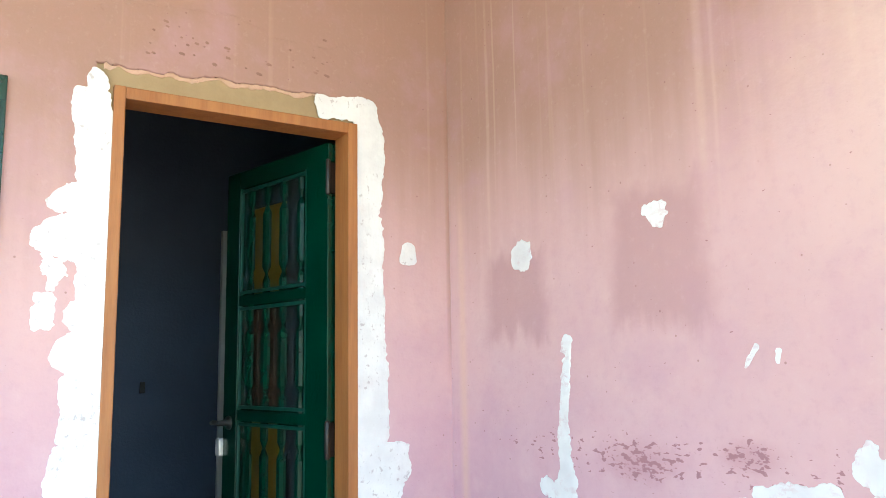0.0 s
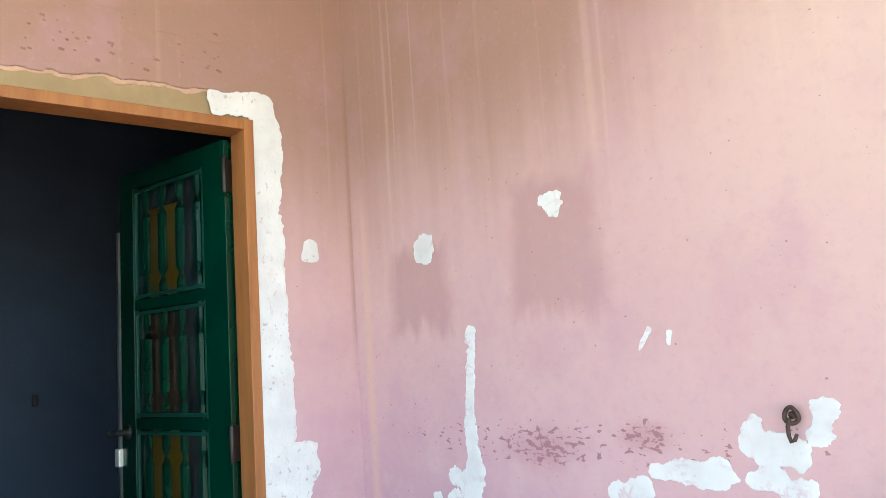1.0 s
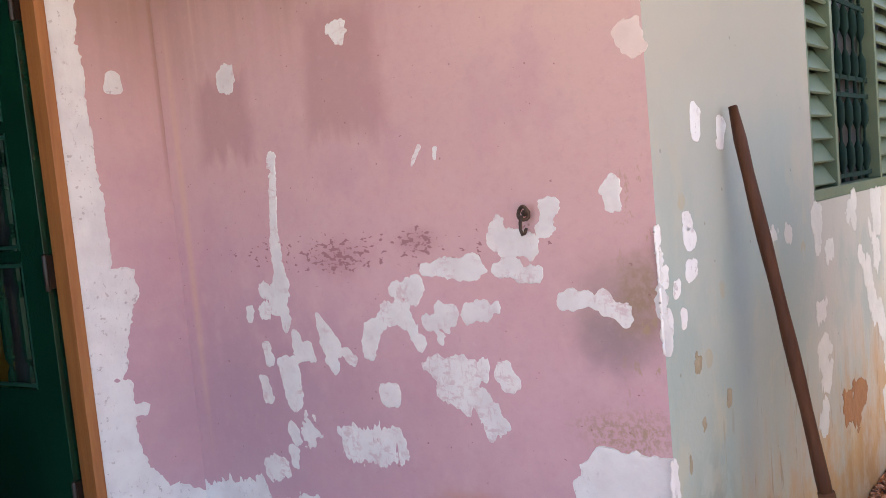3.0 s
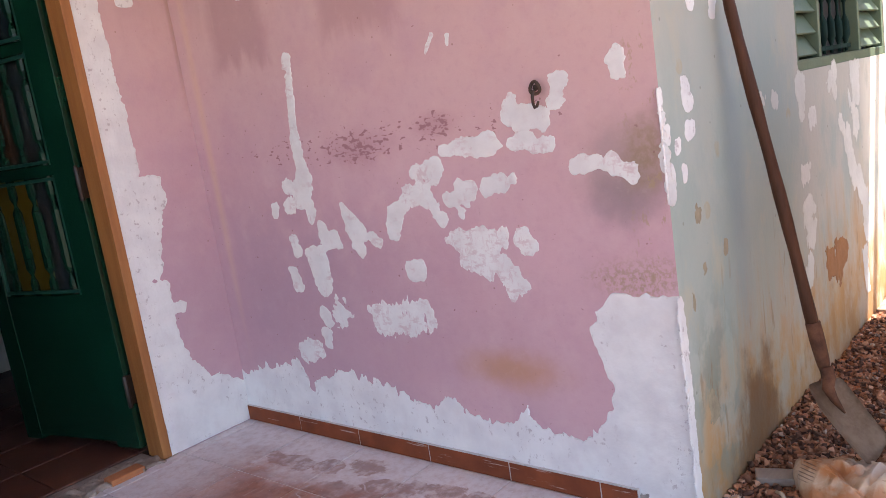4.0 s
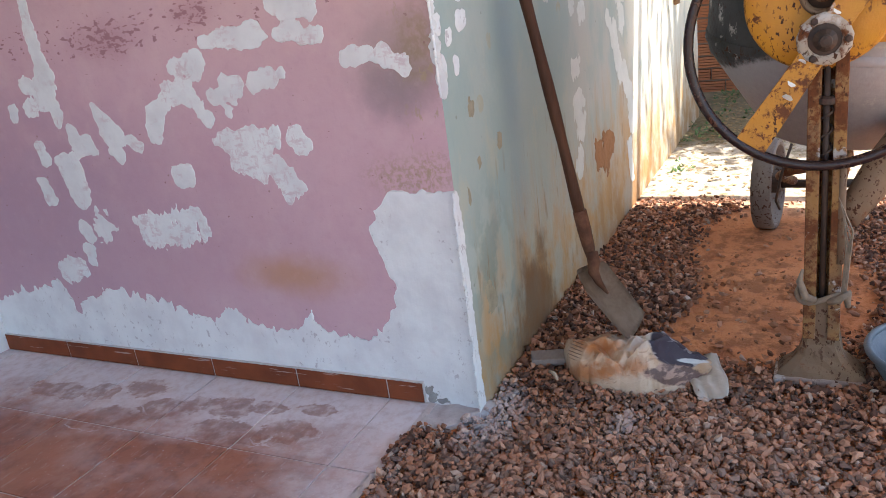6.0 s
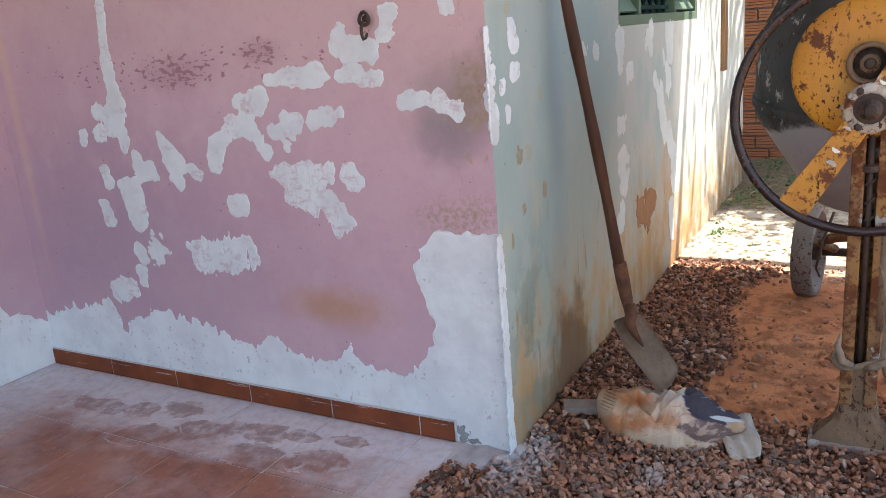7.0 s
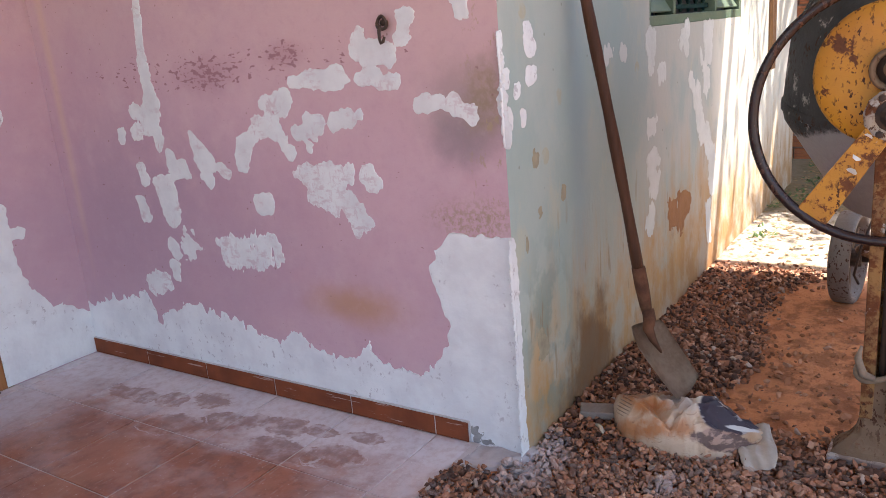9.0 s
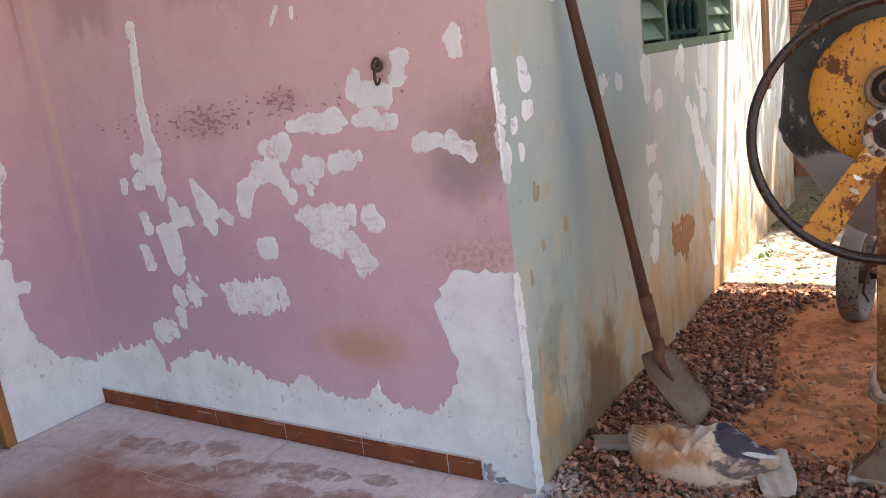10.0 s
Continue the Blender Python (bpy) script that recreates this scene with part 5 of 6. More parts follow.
NU, NV = 110, 76
SU, SD = np.meshgrid(np.linspace(0, 1, NU), np.linspace(0, 1, NV), indexing="ij")
full = np.interp(SU, (0, 0.08, 0.30, 0.50, 0.66, 0.78, 0.92, 1.0), (0.070, 0.086, 0.090, 0.086, 0.116, 0.112, 0.084, 0.060))
tall = full * np.clip(np.sin(np.pi * np.clip(SD, 0, 1) ** 0.80), 0, 1) ** 0.38 * np.clip(np.sin(np.pi * np.clip(SU * 0.97 + 0.015, 0, 1)), 0, 1) ** 0.22
for fold in ((0.40, 0.06, 0.64, 0.62, 0.016, 0.10), (0.02, 0.42, 0.38, 0.10, 0.014, 0.09), (0.26, 0.46, 0.54, 0.50, 0.010, 0.08), (0.28, 0.40, 0.42, 0.12, -0.020, 0.08), (0.58, 0.55, 0.98, 0.46, -0.024, 0.07),
             (0.50, 0.16, 0.78, 0.36, 0.018, 0.10), (0.78, 0.36, 0.97, 0.26, 0.014, 0.09), (0.46, 0.12, 0.62, 0.44, -0.018, 0.06), (0.50, 0.74, 0.66, 0.86, 0.012, 0.10), (0.66, 0.90, 0.70, 0.60, 0.014, 0.06),
             (0.12, 0.78, 0.48, 0.70, 0.008, 0.08), (0.08, 0.22, 0.20, 0.60, -0.008, 0.06), (0.80, 0.80, 0.92, 0.60, -0.010, 0.06), (0.20, 0.30, 0.34, 0.62, 0.008, 0.06), (0.70, 0.22, 0.92, 0.12, -0.012, 0.05)):
    tall = tall + crease(SU, SD, *fold) * np.clip(tall / 0.03, 0, 1)
tall = tall + 0.007 * (0.4 - np.abs(fbm(SU * 1.6, SD, 3.6, 91, 3))) * np.clip(tall / 0.03, 0, 1)
near_x = 0.300 - 0.140 * np.sin(np.pi * np.clip(SU * 0.94 + 0.03, 0, 1)) ** 0.7 + 0.008 * fbm(SU, SD * 0, 7, 4, 3)
far_x = 0.372 + 0.015 * np.sin(np.pi * SU * 1.3) + 0.008 * fbm(SU, SD * 0, 6, 14, 3)
PX = near_x + (far_x - near_x) * SD - 0.02 * SU - 0.27
PY = -1.980 - 0.375 * SU + 0.012 * np.sin(5 * SD + 9 * SU) + 2.20
bm = bmesh.new()
grid = [[bm.verts.new((PX[a, b], PY[a, b], tall[a, b] - 0.010)) for b in range(NV)] for a in range(NU)]
for a in range(NU - 1):
    for b in range(NV - 1):
        bm.faces.new((grid[a][b], grid[a + 1][b], grid[a + 1][b + 1], grid[a][b + 1]))
rim = [grid[a][0] for a in range(NU)] + [grid[NU - 1][b] for b in range(1, NV)] + [grid[a][NV - 1] for a in range(NU - 2, -1, -1)] + [grid[0][b] for b in range(NV - 2, 0, -1)]
low = [bm.verts.new((v.co.x, v.co.y, -0.03)) for v in rim]
for k in range(len(rim)):
    n = (k + 1) % len(rim)
    bm.faces.new((rim[k], low[k], low[n], rim[n]))
bm.faces.new(low)
bmesh.ops.recalc_face_normals(bm, faces=bm.faces[:])
part("body", bm, SACK, sack)
FILM = simple("milky_plastic_film", (0.46, 0.41, 0.35), (0.36, 0.30, 0.24), 12, 0.4, 0.003)
for kx, ky, tw, sx, sy, rz in ((-0.020, -0.160, 0, 0.085, 0.046, 16),):
    bm = bmesh.new()
    bmesh.ops.create_grid(bm, x_segments=22, y_segments=22, size=1.0)
    for v in bm.verts:
        u, w = v.co.x, v.co.y
        edge = 1 + 0.10 * noise.noise(Vector((u * 1.1, w * 1.1, 4 + tw)))
        hgt = 0.012 + 0.012 * noise.noise(Vector((u * 1.2, w * 1.6, 9 + tw))) + 0.010 * (1 - abs(noise.noise(Vector((u * 1.6, w * 1.4, tw)))))
        v.co = Vector((u * sx * edge, w * sy * edge * (1 - 0.25 * u * u), hgt + 0.012 * (u + 1) * (1 - 0.5 * w)))
    bmesh.ops.solidify(bm, geom=bm.faces[:], thickness=0.0012)
    bmesh.ops.transform(bm, matrix=pose(kx, ky, -0.02, 0, 0, rz), verts=bm.verts)
    part("flap", bm, FILM if not tw else SACK, sack, "torn milky plastic flap" if not tw else "", smooth=True)

# a pale splinter of wood on the gravel
stick = part("splinter", tube([(0.205, -1.955, 0.006), (0.185, -1.975, 0.014), (0.160, -1.992, 0.010)], [0.004, 0.006, 0.003], 6), simple("pale_wood", (0.50, 0.40, 0.30), (0.40, 0.30, 0.21), 30, 0.8, stretch=(3, 9, 9)), smooth=True)
tagged(stick, "pale splinter of wood lying on gravel", "splinter")

# ---- concrete mixer ----
MIX_YELLOW = rusty("rusty_yellow_paint", (0.56, 0.25, 0.020), (0.44, 0.17, 0.016), 0.585, 0.63, 0.42, 0.0)
MIX_SPOKE = rusty("worn_yellow_paint", (0.55, 0.25, 0.025), (0.40, 0.17, 0.025), 0.50, 0.565, 0.45, 0.10)
MIX_POST = rusty("rusty_yellow_post", (0.33, 0.165, 0.045), (0.15, 0.085, 0.05), 0.46, 0.58, 0.65, 0.15)
DRUM = rusty("cement_stained_drum", (0.024, 0.024, 0.023), (0.065, 0.062, 0.060), 0.68, 0.76, 0.6, 0.12, 0.035)
CAKED = rusty("cement_caked_steel", (0.22, 0.14, 0.085), (0.12, 0.072, 0.042), 0.58, 0.70, 0.9, 0.0)
BARE_STEEL = rusty("bare_grey_steel", (0.22, 0.175, 0.145), (0.14, 0.10, 0.08), 0.60, 0.72, 0.6, 0.0)
RIM = rusty("brown_steel_rim", (0.026, 0.014, 0.014), (0.034, 0.017, 0.016), 0.72, 0.80, 0.16, 0.0)
ROPE = simple("frayed_pale_rag", (0.30, 0.22, 0.155), (0.18, 0.13, 0.09), 40, 0.9, 0.003)
WHITE_DAB = simple("white_paint_dab", (0.75, 0.74, 0.70), (0.66, 0.64, 0.60), 40, 0.6)
PALE_STEEL = rusty("white_crusted_steel", (0.44, 0.38, 0.31), (0.27, 0.20, 0.15), 0.49, 0.60, 0.7, 0.3)
mixer = empty("concrete_mixer", "old yellow concrete mixer with rust and dried cement", "concrete mixer", at=(0.34, -2.61, -0.03))
MO = mixer.location.copy()


def mp(x, y, z):
    return Vector((x, y, z)) - MO


HUB = Vector((0.285, -2.605, 0.822))
WHEEL = Matrix.Translation(HUB - MO) @ Euler((0, 0, radians(4))).to_matrix().to_4x4()
R = 0.274
wheel = part("tilt_wheel", tube([WHEEL @ Vector((0, R * math.cos(a), R * math.sin(a))) for a in [2 * math.pi * k / 64 for k in range(64)]], 0.0115, 10, closed=True), RIM, mixer, "brown steel hand wheel", True)
# one flat bar across the wheel, flared where it meets the rim
aa = math.atan2(-0.205, 0.135)
SPOKE = WHEEL @ Matrix.Rotation(aa, 4, "X")
for s in (1, -1):
    bm = boxed(((-0.007, 0.02, -0.026), (0.003, 0.265, 0.026)), bevel=0.002)
    for v in bm.verts:
        v.co.z *= 1 + 0.35 * max(0.0, (v.co.y - 0.14) / 0.125) ** 2
    bmesh.ops.transform(bm, matrix=SPOKE @ Matrix.Diagonal((1, s, 1, 1)), verts=bm.verts)
    if s < 0:
        bmesh.ops.reverse_faces(bm, faces=bm.faces)
    spoke = part("spoke", bm, MIX_SPOKE, wheel, "chipped yellow flat bar")
    DAB = SPOKE @ Matrix.Diagonal((1, s, 1, 1))
    for u, v, r in ((0.105, 0.004, 0.012), (0.138, -0.006, 0.013), (0.060, 0.012, 0.008)):
        part("paint_dab", lathe([(r * 0.9, 0), (r, 0.001), (r * 0.6, 0.002)], 7, DAB @ Matrix.Translation((-0.0068, u, v)) @ Euler((u * 40, radians(-90), 0)).to_matrix().to_4x4() @ Matrix.Diagonal((0.7 + 40 * abs(v), 1.15, 1, 1))), WHITE_DAB, spoke, "white paint dab")
AX = WHEEL @ Matrix.Rotation(radians(-90), 4, "Y")
part("hub_flange", lathe([(0.026, -0.012), (0.054, -0.010), (0.056, 0.004), (0.051, 0.010), (0.036, 0.012), (0.033, 0.006), (0.027, 0.004)], 13, AX), PALE_STEEL, wheel, "cement-crusted hub flange", True)
part("hub_plate", lathe([(0.036, -0.002), (0.037, 0.006), (0.030, 0.009), (0.020, 0.008)], 20, AX), IRON, wheel, "dark rusty hub plate", True)
part("hub_nut", lathe([(0.022, 0.004), (0.024, 0.022), (0.014, 0.034), (0.012, 0.046), (0.006, 0.048)], 12, AX), IRON, wheel)
for k in range(3):
    a = k * math.pi * 2 / 3 + 0.5
    part("bolt", lathe([(0.008, 0.010), (0.008, 0.020), (0.004, 0.022)], 6, AX @ Matrix.Translation((0.044 * math.cos(a), 0.044 * math.sin(a), 0))), IRON, wheel)
# gear guard behind the wheel
GA = Matrix.Translation(mp(0.385, -2.595, 0.905)) @ Euler((0, radians(-90), 0)).to_matrix().to_4x4()
part("gear_guard", lathe([(0.150, 0.0), (0.154, 0.012), (0.154, 0.050), (0.146, 0.058), (0.10, 0.060), (0.02, 0.060)], 48, GA), MIX_YELLOW, mixer, "round yellow gear guard with chipped paint", True)
part("guard_plate", boxed(((0.372, -2.800, 0.795), (0.384, -2.640, 1.06)), bevel=0.003, m=Matrix.Translation(-MO)), MIX_YELLOW, mixer, "rusty orange side plate")
part("pulley", lathe([(0.046, 0.0), (0.047, 0.022), (0.043, 0.030), (0.037, 0.030), (0.034, 0.004), (0.022, 0.003), (0.019, 0.016), (0.008, 0.018)], 28, Matrix.Translation(mp(0.325, -2.600, 0.915)) @ Euler((0, radians(-90), 0)).to_matrix().to_4x4()), CAKED, mixer, "grey pulley ring", True)
part("pulley_core", lathe([(0.033, 0.0), (0.033, 0.006), (0.014, 0.008), (0.012, 0.018), (0.006, 0.020)], 20, Matrix.Translation(mp(0.322, -2.600, 0.915)) @ Euler((0, radians(-90), 0)).to_matrix().to_4x4()), IRON, mixer, "dark greasy pulley core", True)
# the post: two uprights with a rod and a coil spring between them
for y0, y1 in ((-2.602, -2.574), (-2.655, -2.628)):
    part("post", boxed(((0.325, y0, 0.10), (0.375, y1, 0.86)), bevel=0.003, m=Matrix.Translation(-MO)), MIX_POST, mixer, "rusty yellow channel post")
part("post_web", boxed(((0.365, -2.640, 0.10), (0.372, -2.590, 0.86)), m=Matrix.Translation(-MO)), MIX_POST, mixer)
part("pedal_rod", tube([mp(0.340, -2.615, 0.16), mp(0.338, -2.614, 0.50), mp(0.335, -2.612, 0.78)], 0.007, 10), IRON, mixer, "rusty rod", True)
coil = [mp(0.337 + 0.012 * math.cos(a), -2.614 + 0.012 * math.sin(a), 0.545 + 0.0135 * a / 2) for a in [k * 0.5 for k in range(38)]]
part("spring", tube(coil, 0.0032, 6), IRON, mixer, "coil spring", True)
part("collar", lathe([(0.018, 0), (0.020, 0.004), (0.020, 0.014), (0.012, 0.018)], 14, Matrix.Translation(mp(0.337, -2.613, 0.675))), IRON, mixer)
part("pipe", tube([mp(0.330, -2.650, 0.30), mp(0.331, -2.649, 0.56)], 0.009, 10), CAKED, mixer, "pale plastic pipe", True)
# flared foot
bm = bmesh.new()
foot_rows = ((0.200, -2.653, -2.579, 0.330, 0.376), (0.125, -2.654, -2.578, 0.330, 0.376), (0.085, -2.658, -2.574, 0.328, 0.380), (0.055, -2.668, -2.564, 0.322, 0.386), (0.036, -2.684, -2.548, 0.314, 0.394), (0.018, -2.704, -2.530, 0.306, 0.402), (0.002, -2.716, -2.518, 0.302, 0.406), (-0.012, -2.716, -2.518, 0.302, 0.406))
ring = []
for z, ya, yb, xa, xb in foot_rows:
    row = []
    for k in range(20):
        a = 2 * math.pi * k / 20
        ca, sa = math.cos(a), math.sin(a)
        sq = max(abs(ca), abs(sa)) ** 0.97
        n = 0.006 * noise.noise(Vector((3 * math.cos(a), 3 * math.sin(a), z * 40)))
        row.append(bm.verts.new(mp((xa + xb) / 2 + ((xb - xa) / 2 + n) * ca / sq, (ya + yb) / 2 + ((yb - ya) / 2 + n) * sa / sq, z)))
    ring.append(row)
for p, q in zip(ring, ring[1:]):
    for k in range(20):
        bm.faces.new((p[k], q[k], q[(k + 1) % 20], p[(k + 1) % 20]))
bm.faces.new(ring[0]), bm.faces.new(ring[-1][::-1])
part("foot", bm, CAKED, mixer, "flared foot crusted with cement")
CRUST = rusty("cement_crusted_plate", (0.34, 0.25, 0.20), (0.20, 0.14, 0.105), 0.58, 0.68, 0.9, 0.05)
bm = boxed(((0.300, -2.712, -0.020), (0.412, -2.510, 0.006)), bevel=0.006, m=Matrix.Translation(-MO))
bmesh.ops.subdivide_edges(bm, edges=bm.edges[:], cuts=3, use_grid_fill=True)
for v in bm.verts:
    v.co.z += 0.005 * noise.noise(v.co * 22) - 0.006 * abs(v.co.y) / 0.1
    v.co.x += 0.006 * noise.noise(v.co * 17 + Vector((4, 0, 0)))
part("foot_plate", bm, CRUST, mixer, "foot plate crusted with pale cement", True)
# rag tied round the post, with loose ends, and a frayed rope
tie = [mp(0.350 + 0.040 * math.cos(a), -2.614 + 0.054 * math.sin(a), 0.212 + 0.012 * math.sin(2 * a)) for a in [2 * math.pi * k / 24 for k in range(24)]]
part("tie_rag", tube(tie, 0.007, 8, closed=True), ROPE, mixer, "pale rag tied round the post", True)
part("tie_end", tube([mp(0.310, -2.600, 0.212), mp(0.300, -2.578, 0.225), mp(0.302, -2.566, 0.262), mp(0.310, -2.572, 0.290)], [0.008, 0.010, 0.008, 0.003], 8), ROPE, mixer, "", True)
part("tie_end", tube([mp(0.310, -2.630, 0.210), mp(0.298, -2.650, 0.220), mp(0.302, -2.668, 0.235), mp(0.306, -2.670, 0.200)], [0.009, 0.010, 0.012, 0.006], 8), ROPE, mixer, "", True)
for k in range(4):
    part("rope_strand", tube([mp(0.318, -2.656 - 0.003 * k, 0.23), mp(0.312 - 0.004 * k, -2.662 - 0.004 * k, 0.33 + 0.02 * k), mp(0.318, -2.655 + 0.004 * k, 0.42 + 0.015 * k)], [0.002, 0.0025, 0.001], 5), ROPE, mixer)
# drum: a steel pear on a tilted axis behind the guard
DA = Matrix.Translation(mp(0.80, -2.675, 0.86)) @ Euler((radians(6), radians(-4), 0)).to_matrix().to_4x4() @ Matrix.Diagonal((0.925, 0.925, 1, 1))
drum = part("drum", lathe([(0.13, -0.36), (0.20, -0.355), (0.385, -0.13), (0.395, -0.10), (0.395, 0.08), (0.385, 0.12), (0.25, 0.42), (0.24, 0.44), (0.225, 0.43)], 48, DA, cap=True), DRUM, mixer, "dark steel drum smeared with cement", True)
part("drum_band", lathe([(0.395, -0.012), (0.399, -0.010), (0.399, 0.010), (0.395, 0.012)], 48, DA @ Matrix.Translation((0, 0, -0.09)), cap=False), DRUM, drum, "gear band", True)
# cement-caked chute and cradle under the drum
part("cradle", tube([mp(0.36, -2.66, 0.40), mp(0.46, -2.74, 0.50), mp(0.62, -2.86, 0.62), mp(0.80, -2.96, 0.80)], [0.030, 0.045, 0.055, 0.040], 12), CAKED, mixer, "cement-caked cradle arm", True)
part("chassis_bar", tube([mp(0.38, -2.63, 0.46), mp(0.80, -2.66, 0.44), mp(1.20, -2.64, 0.32), mp(1.52, -2.58, 0.165)], 0.022, 10), MIX_POST, mixer, "rusty chassis bar", True)
part("chassis_bar", tube([mp(1.30, -2.62, 0.28), mp(1.34, -2.50, 0.25), mp(1.44, -2.46, 0.20), mp(1.52, -2.50, 0.16)], 0.018, 10), MIX_POST, mixer, "rusty chassis bar", True)
part("axle", tube([mp(1.53, -2.40, 0.145), mp(1.53, -3.06, 0.145)], 0.016, 10), IRON, mixer, "steel axle", True)
for y in (-2.415, -3.03):
    WA = Matrix.Translation(mp(1.53, y, 0.145)) @ Euler((radians(90), 0, radians(-6))).to_matrix().to_4x4()
    wh = part("wheel", lathe([(0.150, -0.034), (0.166, -0.036), (0.172, -0.030), (0.172, 0.030), (0.166, 0.036), (0.150, 0.034), (0.150, -0.034)], 36, WA, cap=False), BARE_STEEL, mixer, "bare grey steel road wheel", True)
    part("wheel_hub", lathe([(0.030, -0.045), (0.034, -0.040), (0.034, 0.040), (0.030, 0.045)], 16, WA), IRON, wh)
    for k in range(3):
        a = k * math.pi * 2 / 3 + 0.6
        part("wheel_spoke", tube([WA @ Vector((0.030 * math.cos(a), 0.030 * math.sin(a), 0)), WA @ Vector((0.155 * math.cos(a), 0.155 * math.sin(a), 0))], 0.008, 6), CAKED, wh)
part("brake_wire", tube([mp(1.36, -2.50, 0.34), mp(1.33, -2.47, 0.24), mp(1.36, -2.45, 0.13), mp(1.42, -2.46, 0.08)], 0.005, 6), IRON, mixer, "bent wire", True)

# ---- rubber tub at the mixer's side ----
TUB = simple("blue_grey_rubber", (0.085, 0.105, 0.125), (0.14, 0.16, 0.18), 14, 0.5, 0.002)
tub = empty("mortar_tub", "low blue-grey rubber mortar tub on gravel", "tub", at=(0.36, -2.885, -0.02))
part("bowl", lathe([(0.12, 0.0), (0.15, 0.05), (0.168, 0.095), (0.160, 0.095), (0.142, 0.05), (0.112, 0.012)], 40), TUB, tub, smooth=True)
part("lip", tube([(0.168 * math.cos(a), 0.168 * math.sin(a), 0.097) for a in [2 * math.pi * k / 40 for k in range(40)]], 0.009, 8, closed=True), TUB, tub, "rolled rim", True)

# ---- clay block fence beyond the house ----
BLOCK = Mat("orange_clay_block")
bn, bf = BLOCK.noise(6, 5), BLOCK.noise(50, 4)
bc = BLOCK.mix(BLOCK.rnd(), (0.46, 0.175, 0.075), (0.36, 0.125, 0.055))
BLOCK_M = BLOCK.done(BLOCK.mix(BLOCK.mul(bn, 0.6), bc, (0.27, 0.12, 0.06)), 0.9, BLOCK.math("ADD", bn, bf), 0.004)
fence = structure("wall_fence", boxed(((4.68, -8.0, -0.1), (4.80, 4.0, 2.3))), simple("fence_mortar", (0.28, 0.21, 0.17), (0.20, 0.15, 0.12), 10, 0.95, 0.006), "boundary wall of orange clay blocks", "fence wall")
bm = bmesh.new()
for k in range(4):
    box(bm, (-0.020, -0.094, -0.0395 + 0.0200 * k), (0.020, 0.094, -0.0395 + 0.0200 * k + 0.0165), 0.002)
block_me = bpy.data.meshes.new("clay_block")
bm.to_mesh(block_me)
bm.free()
block_me.materials.append(BLOCK_M)
rng = random.Random(3)
for r in range(23):
    for k in range(11):
        ob = new("clay_block", block_me)
        ob.matrix_world = pose(4.668 + rng.uniform(-0.003, 0.003), -1.20 - 0.2 * k - (0.1 if r % 2 else 0), 0.0 + 0.092 * r, rng.uniform(-0.4, 0.4), 0, rng.uniform(-0.6, 0.6))
        ob.parent = fence

# weathered board fixed upright to the far end of the green wall
board = part("wall_board", boxed(((2.93, -1.862, 0.74), (3.02, -1.840, 1.75)), bevel=0.004), simple("brown_board", (0.26, 0.14, 0.06), (0.20, 0.10, 0.045), 6, 0.8, 0.002, stretch=(9, 9, 1)))
tagged(board, "upright weathered brown board on the green wall", "board")

# ---- tree over the far end of the house, whose leaves dapple the wall ----
BARK = simple("grey_bark", (0.16, 0.11, 0.075), (0.10, 0.07, 0.05), 14, 0.9, 0.008)
LEAF_M = Mat("green_leaf")
lc = LEAF_M.mix(LEAF_M.island(), (0.045, 0.10, 0.022), (0.10, 0.16, 0.04))
LEAF_G = LEAF_M.done(lc, 0.5)
tree = empty("tree", "leafy tree leaning over the far wall of the house", "tree", at=(4.15, -3.75, -0.03))
part("trunk", tube([(0, 0, 0), (0.02, -0.02, 1.2), (-0.05, 0.06, 2.4), (-0.1, 0.2, 3.2), (-0.2, 0.4, 4.0), (-0.25, 0.5, 4.8)], [0.13, 0.11, 0.095, 0.075, 0.05, 0.02], 12), BARK, tree, smooth=True)
rng = random.Random(12)
tips = []
for k in range(11):
    a, h = rng.uniform(0, 2 * math.pi), rng.uniform(2.9, 4.2)
    s = Vector((-0.10, 0.2 + 0.2 * (h - 3.2), h))
    e = s + Vector((1.0 * math.cos(a) + 0.40, 0.45 * math.sin(a) + 0.25, rng.uniform(0.1, 0.6)))
    part("limb", tube([s, s.lerp(e, 0.5) + Vector((0, 0, 0.12)), e], [0.04, 0.025, 0.008], 7), BARK, tree, smooth=True)
    tips += [s.lerp(e, f) for f in (0.45, 0.7, 0.9, 1.05)]

shade_tips = []
for k in range(6):
    s = Vector((-0.05, 0.1, 2.6 + 0.08 * k))
    e = Vector((-0.30 + 0.28 * k, 0.02 + 0.21 * (k % 3), 3.15 + 0.08 * (k % 4)))
    part("limb", tube([s, s.lerp(e, 0.5) + Vector((0, 0, 0.12)), e], [0.04, 0.025, 0.008], 7), BARK, tree, smooth=True)
    shade_tips += [tuple(s.lerp(e, f)) for f in (0.6, 0.8, 1.0, 1.15)]


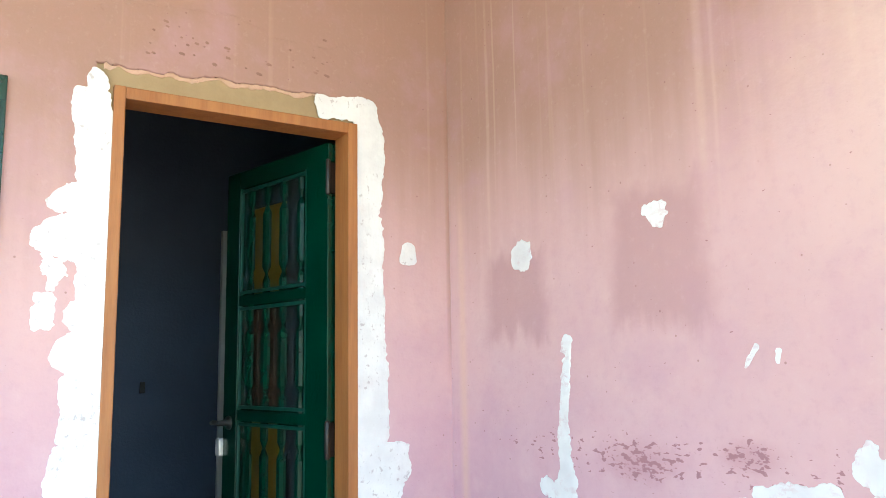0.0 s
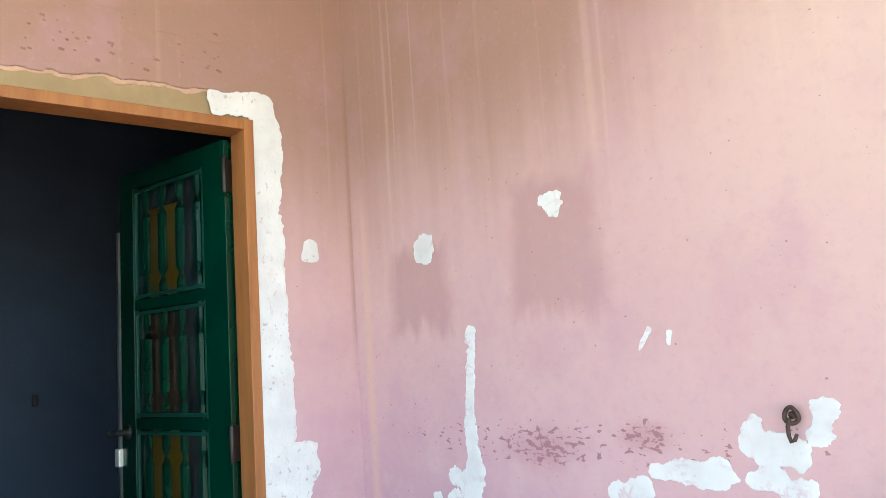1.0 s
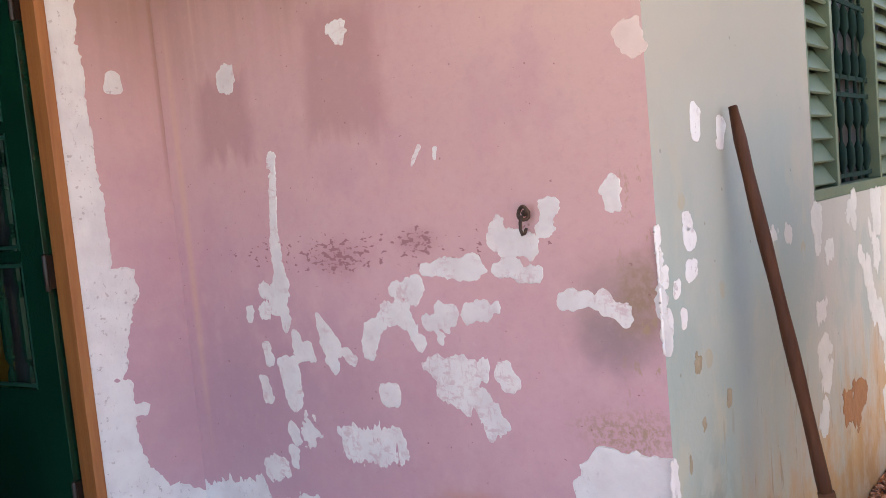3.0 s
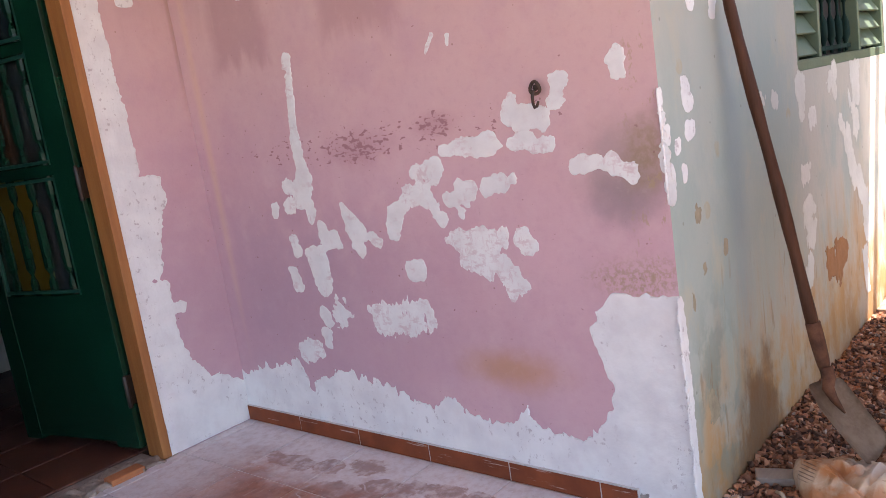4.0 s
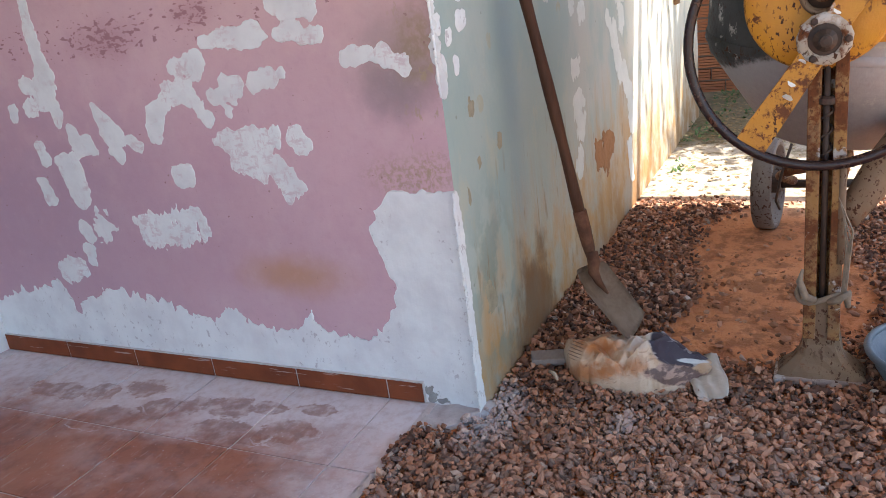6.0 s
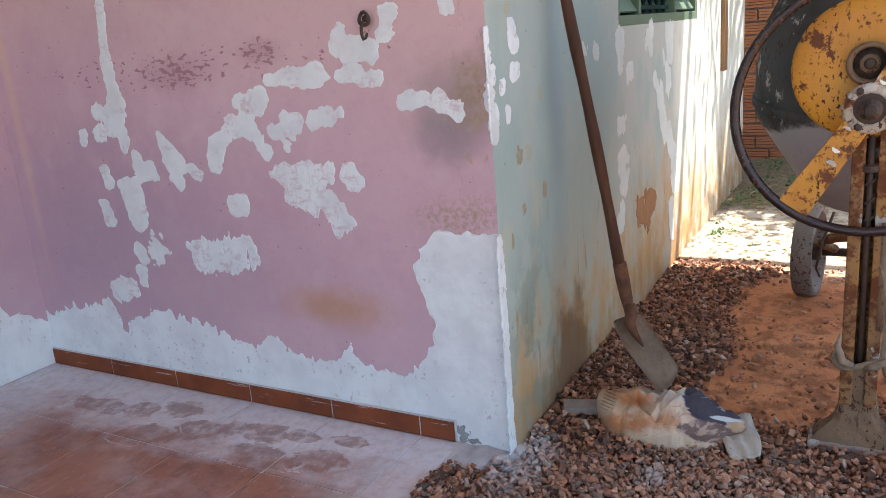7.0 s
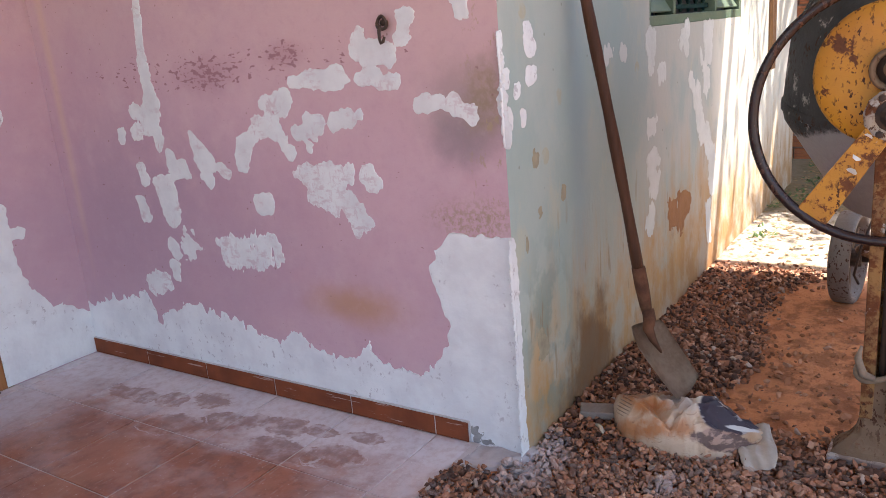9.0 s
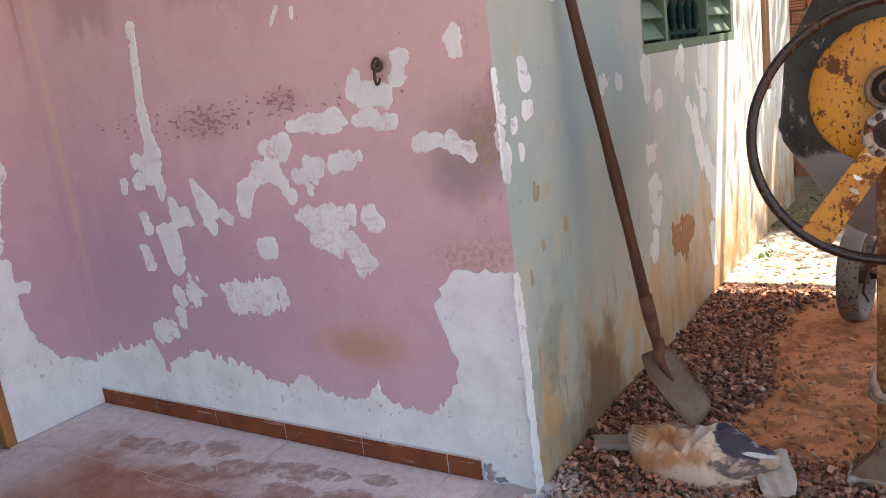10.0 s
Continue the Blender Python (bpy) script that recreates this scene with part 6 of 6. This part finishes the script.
def leaf_cloud(centres, per, spread, size, seed, flat=0.0, lift=0.0):
    """Many small folded leaves scattered round centres, as one mesh."""
    g = np.random.default_rng(seed)
    c = np.repeat(np.array(centres), per, axis=0)
    n = len(c)
    c = c + g.normal(0, 1, (n, 3)) * np.array(spread)
    d = g.normal(0, 1, (n, 3))
    d[:, 2] *= 1 - flat
    d /= np.linalg.norm(d, axis=1)[:, None]
    s = np.cross(d, g.normal(0, 1, (n, 3)) * np.array([1 - flat, 1 - flat, 1]))
    s /= np.linalg.norm(s, axis=1)[:, None]
    if flat:
        s = np.cross(d, np.array([0, 0, 1.0]))
        s /= np.linalg.norm(s, axis=1)[:, None]
    up = np.cross(d, s)
    L_, W_ = size * g.uniform(0.6, 1.3, (n, 1)), size * g.uniform(0.22, 0.4, (n, 1))
    V = np.stack([c, c + d * L_ * 0.45 + s * W_ + up * W_ * 0.4, c + d * L_, c + d * L_ * 0.45 - s * W_ + up * W_ * 0.4, c + d * L_ * 0.5], 1).reshape(-1, 3)
    k = np.arange(n)[:, None] * 5
    F = np.concatenate([k + np.array([[0, 1, 4]]), k + np.array([[1, 2, 4]]), k + np.array([[0, 4, 3]]), k + np.array([[4, 2, 3]])])
    me = bpy.data.meshes.new("leaves")
    me.from_pydata(V.tolist(), [], F.tolist())
    return me


outer = [tuple(p) for p in tips if p.x > 0.05]
inner = [tuple(p) for p in tips if p.x <= 0.05]
me = leaf_cloud(outer * 3 + inner, 15, (0.30, 0.26, 0.20), 0.11, 5)
low_me = leaf_cloud(shade_tips * 16, 15, (0.22, 0.16, 0.10), 0.11, 15)
low_me.materials.append(LEAF_G)
new("crown", low_me).parent = tree
me.materials.append(LEAF_G)
crown = new("crown", me)
crown.parent = tree

# litter and weeds on the sunlit strip
LITTER = Mat("dry_leaf_litter")
lm = LITTER.mix(LITTER.island(), (0.36, 0.25, 0.12), (0.20, 0.13, 0.06))
LITTER_M = LITTER.done(lm, 0.8)
g = np.random.default_rng(6)
cc = [(x, y, float(ground_height(np.array(x), np.array(y))) + 0.006) for x, y in zip(np.concatenate((g.uniform(1.9, 4.6, 700), g.uniform(2.9, 4.6, 1500))), g.uniform(-3.0, -1.85, 2200))]
me = leaf_cloud(cc, 1, (0.01, 0.01, 0.001), 0.032, 7, flat=0.95)
me.materials.append(LITTER_M)
tagged(new("leaf_litter", me), "dry fallen leaves scattered on the sunlit ground", "leaf litter", "", "stuff")
cc = []
for k in range(40):
    x = float(g.uniform(2.2, 4.6))
    y = float(g.uniform(-2.0, -1.87)) if k % 2 else float(g.uniform(-2.9, -1.9))
    if x < 3.0 and k % 2 == 0:
        continue
    cc.append((x, y, float(ground_height(np.array(x), np.array(y))) + 0.02))
me = leaf_cloud(cc, 9, (0.05, 0.03, 0.008), 0.03, 9, flat=0.4)
me.materials.append(LEAF_G)
tagged(new("weeds", me), "small green weeds along the foot of the wall", "weeds", "", "stuff")


# ---- gravel of crushed stone ----
def gravel(name, count, x0, x1, y0, y1, keep, smin, smax, seed, layers):
    g = np.random.default_rng(seed)
    t = (1 + 5 ** 0.5) / 2
    ico = np.array([(-1, t, 0), (1, t, 0), (-1, -t, 0), (1, -t, 0), (0, -1, t), (0, 1, t), (0, -1, -t), (0, 1, -t), (t, 0, -1), (t, 0, 1), (-t, 0, -1), (-t, 0, 1)]) / 1.9
    tri = np.array([(0, 11, 5), (0, 5, 1), (0, 1, 7), (0, 7, 10), (0, 10, 11), (1, 5, 9), (5, 11, 4), (11, 10, 2), (10, 7, 6), (7, 1, 8), (3, 9, 4), (3, 4, 2), (3, 2, 6), (3, 6, 8), (3, 8, 9), (4, 9, 5), (2, 4, 11), (6, 2, 10), (8, 6, 7), (9, 8, 1)])
    x, y = g.uniform(x0, x1, count), g.uniform(y0, y1, count)
    ok = g.uniform(0, 1, count) < keep(x, y)
    x, y = x[ok], y[ok]
    n = len(x)
    V = ico[None] * (1 + g.normal(0, 0.30, (n, 12, 1)))
    size = smin + (smax - smin) * g.uniform(0, 1, n) ** 1.8
    V = V * (size[:, None] * np.stack([g.uniform(0.8, 1.2, n), g.uniform(0.5, 0.8, n), g.uniform(0.36, 0.72, n)], 1))[:, None, :] * 0.5
    tilt, turn = g.normal(0, 0.45, n), g.uniform(0, 2 * np.pi, n)
    c, s = np.cos(tilt)[:, None], np.sin(tilt)[:, None]
    V = np.stack([V[..., 0] * c - V[..., 2] * s, V[..., 1], V[..., 0] * s + V[..., 2] * c], -1)
    c, s = np.cos(turn)[:, None], np.sin(turn)[:, None]
    V = np.stack([V[..., 0] * c - V[..., 1] * s, V[..., 0] * s + V[..., 1] * c, V[..., 2]], -1)
    lie = np.where((x < 0.0) & (y > -1.718), 0.0, ground_height(x, y))
    z = lie + size * 0.12 + np.where(lie == 0.0, 0.25, 1.0) * g.uniform(0, layers, n)
    V = V + np.stack([x, y, z], 1)[:, None, :]
    F = (tri[None] + (np.arange(n) * 12)[:, None, None]).reshape(-1, 3)
    me = bpy.data.meshes.new(name)
    me.from_pydata(V.reshape(-1, 3).tolist(), [], F.tolist())
    me.materials.append(STONE)
    return new(name, me)


def gravel_keep(x, y):
    spill = 0.16 * np.clip((x + 0.20) / 0.18, 0, 1) * (x < 0.0)
    edge = -1.700 - 0.02 * np.sin(x * 9) + 0.06 * vnoise(x, y, 6, 3) + 0.03 * vnoise(x, y, 17, 5) - spill
    on = (y < np.where(x < 0.0, edge, -1.845)).astype(float)
    on *= np.clip((edge + 0.06 - y) / 0.06, 0.25, 1)
    # the trodden strip of bare earth down the middle
    u = (y + 2.47 + 0.10 * vnoise(x, y, 2.2, 9)) / (0.23 + 0.05 * vnoise(x, y, 4, 2))
    path = np.clip(1.25 - np.abs(u), 0, 1) * np.clip((x - 0.30) / 0.3, 0, 1)
    bare = np.clip(path * 2.2, 0, 0.955)
    bald = np.clip((vnoise(x, y, 2.6, 31) - 0.72) * 5, 0, 0.6) * (x > 0.5)
    return on * (1 - np.maximum(bare, bald)) * np.clip((1.90 - x) / 0.25, 0.0, 1)


tagged(gravel("gravel", 48000, -0.75, 0.95, -3.3, -1.70, gravel_keep, 0.008, 0.030, 1, 0.026), "loose crushed reddish-brown stone gravel", "gravel", "", "stuff")
tagged(gravel("gravel", 15000, 0.95, 1.95, -3.3, -1.84, gravel_keep, 0.006, 0.027, 2, 0.012), "loose crushed stone gravel along the trodden path", "gravel", "", "stuff")
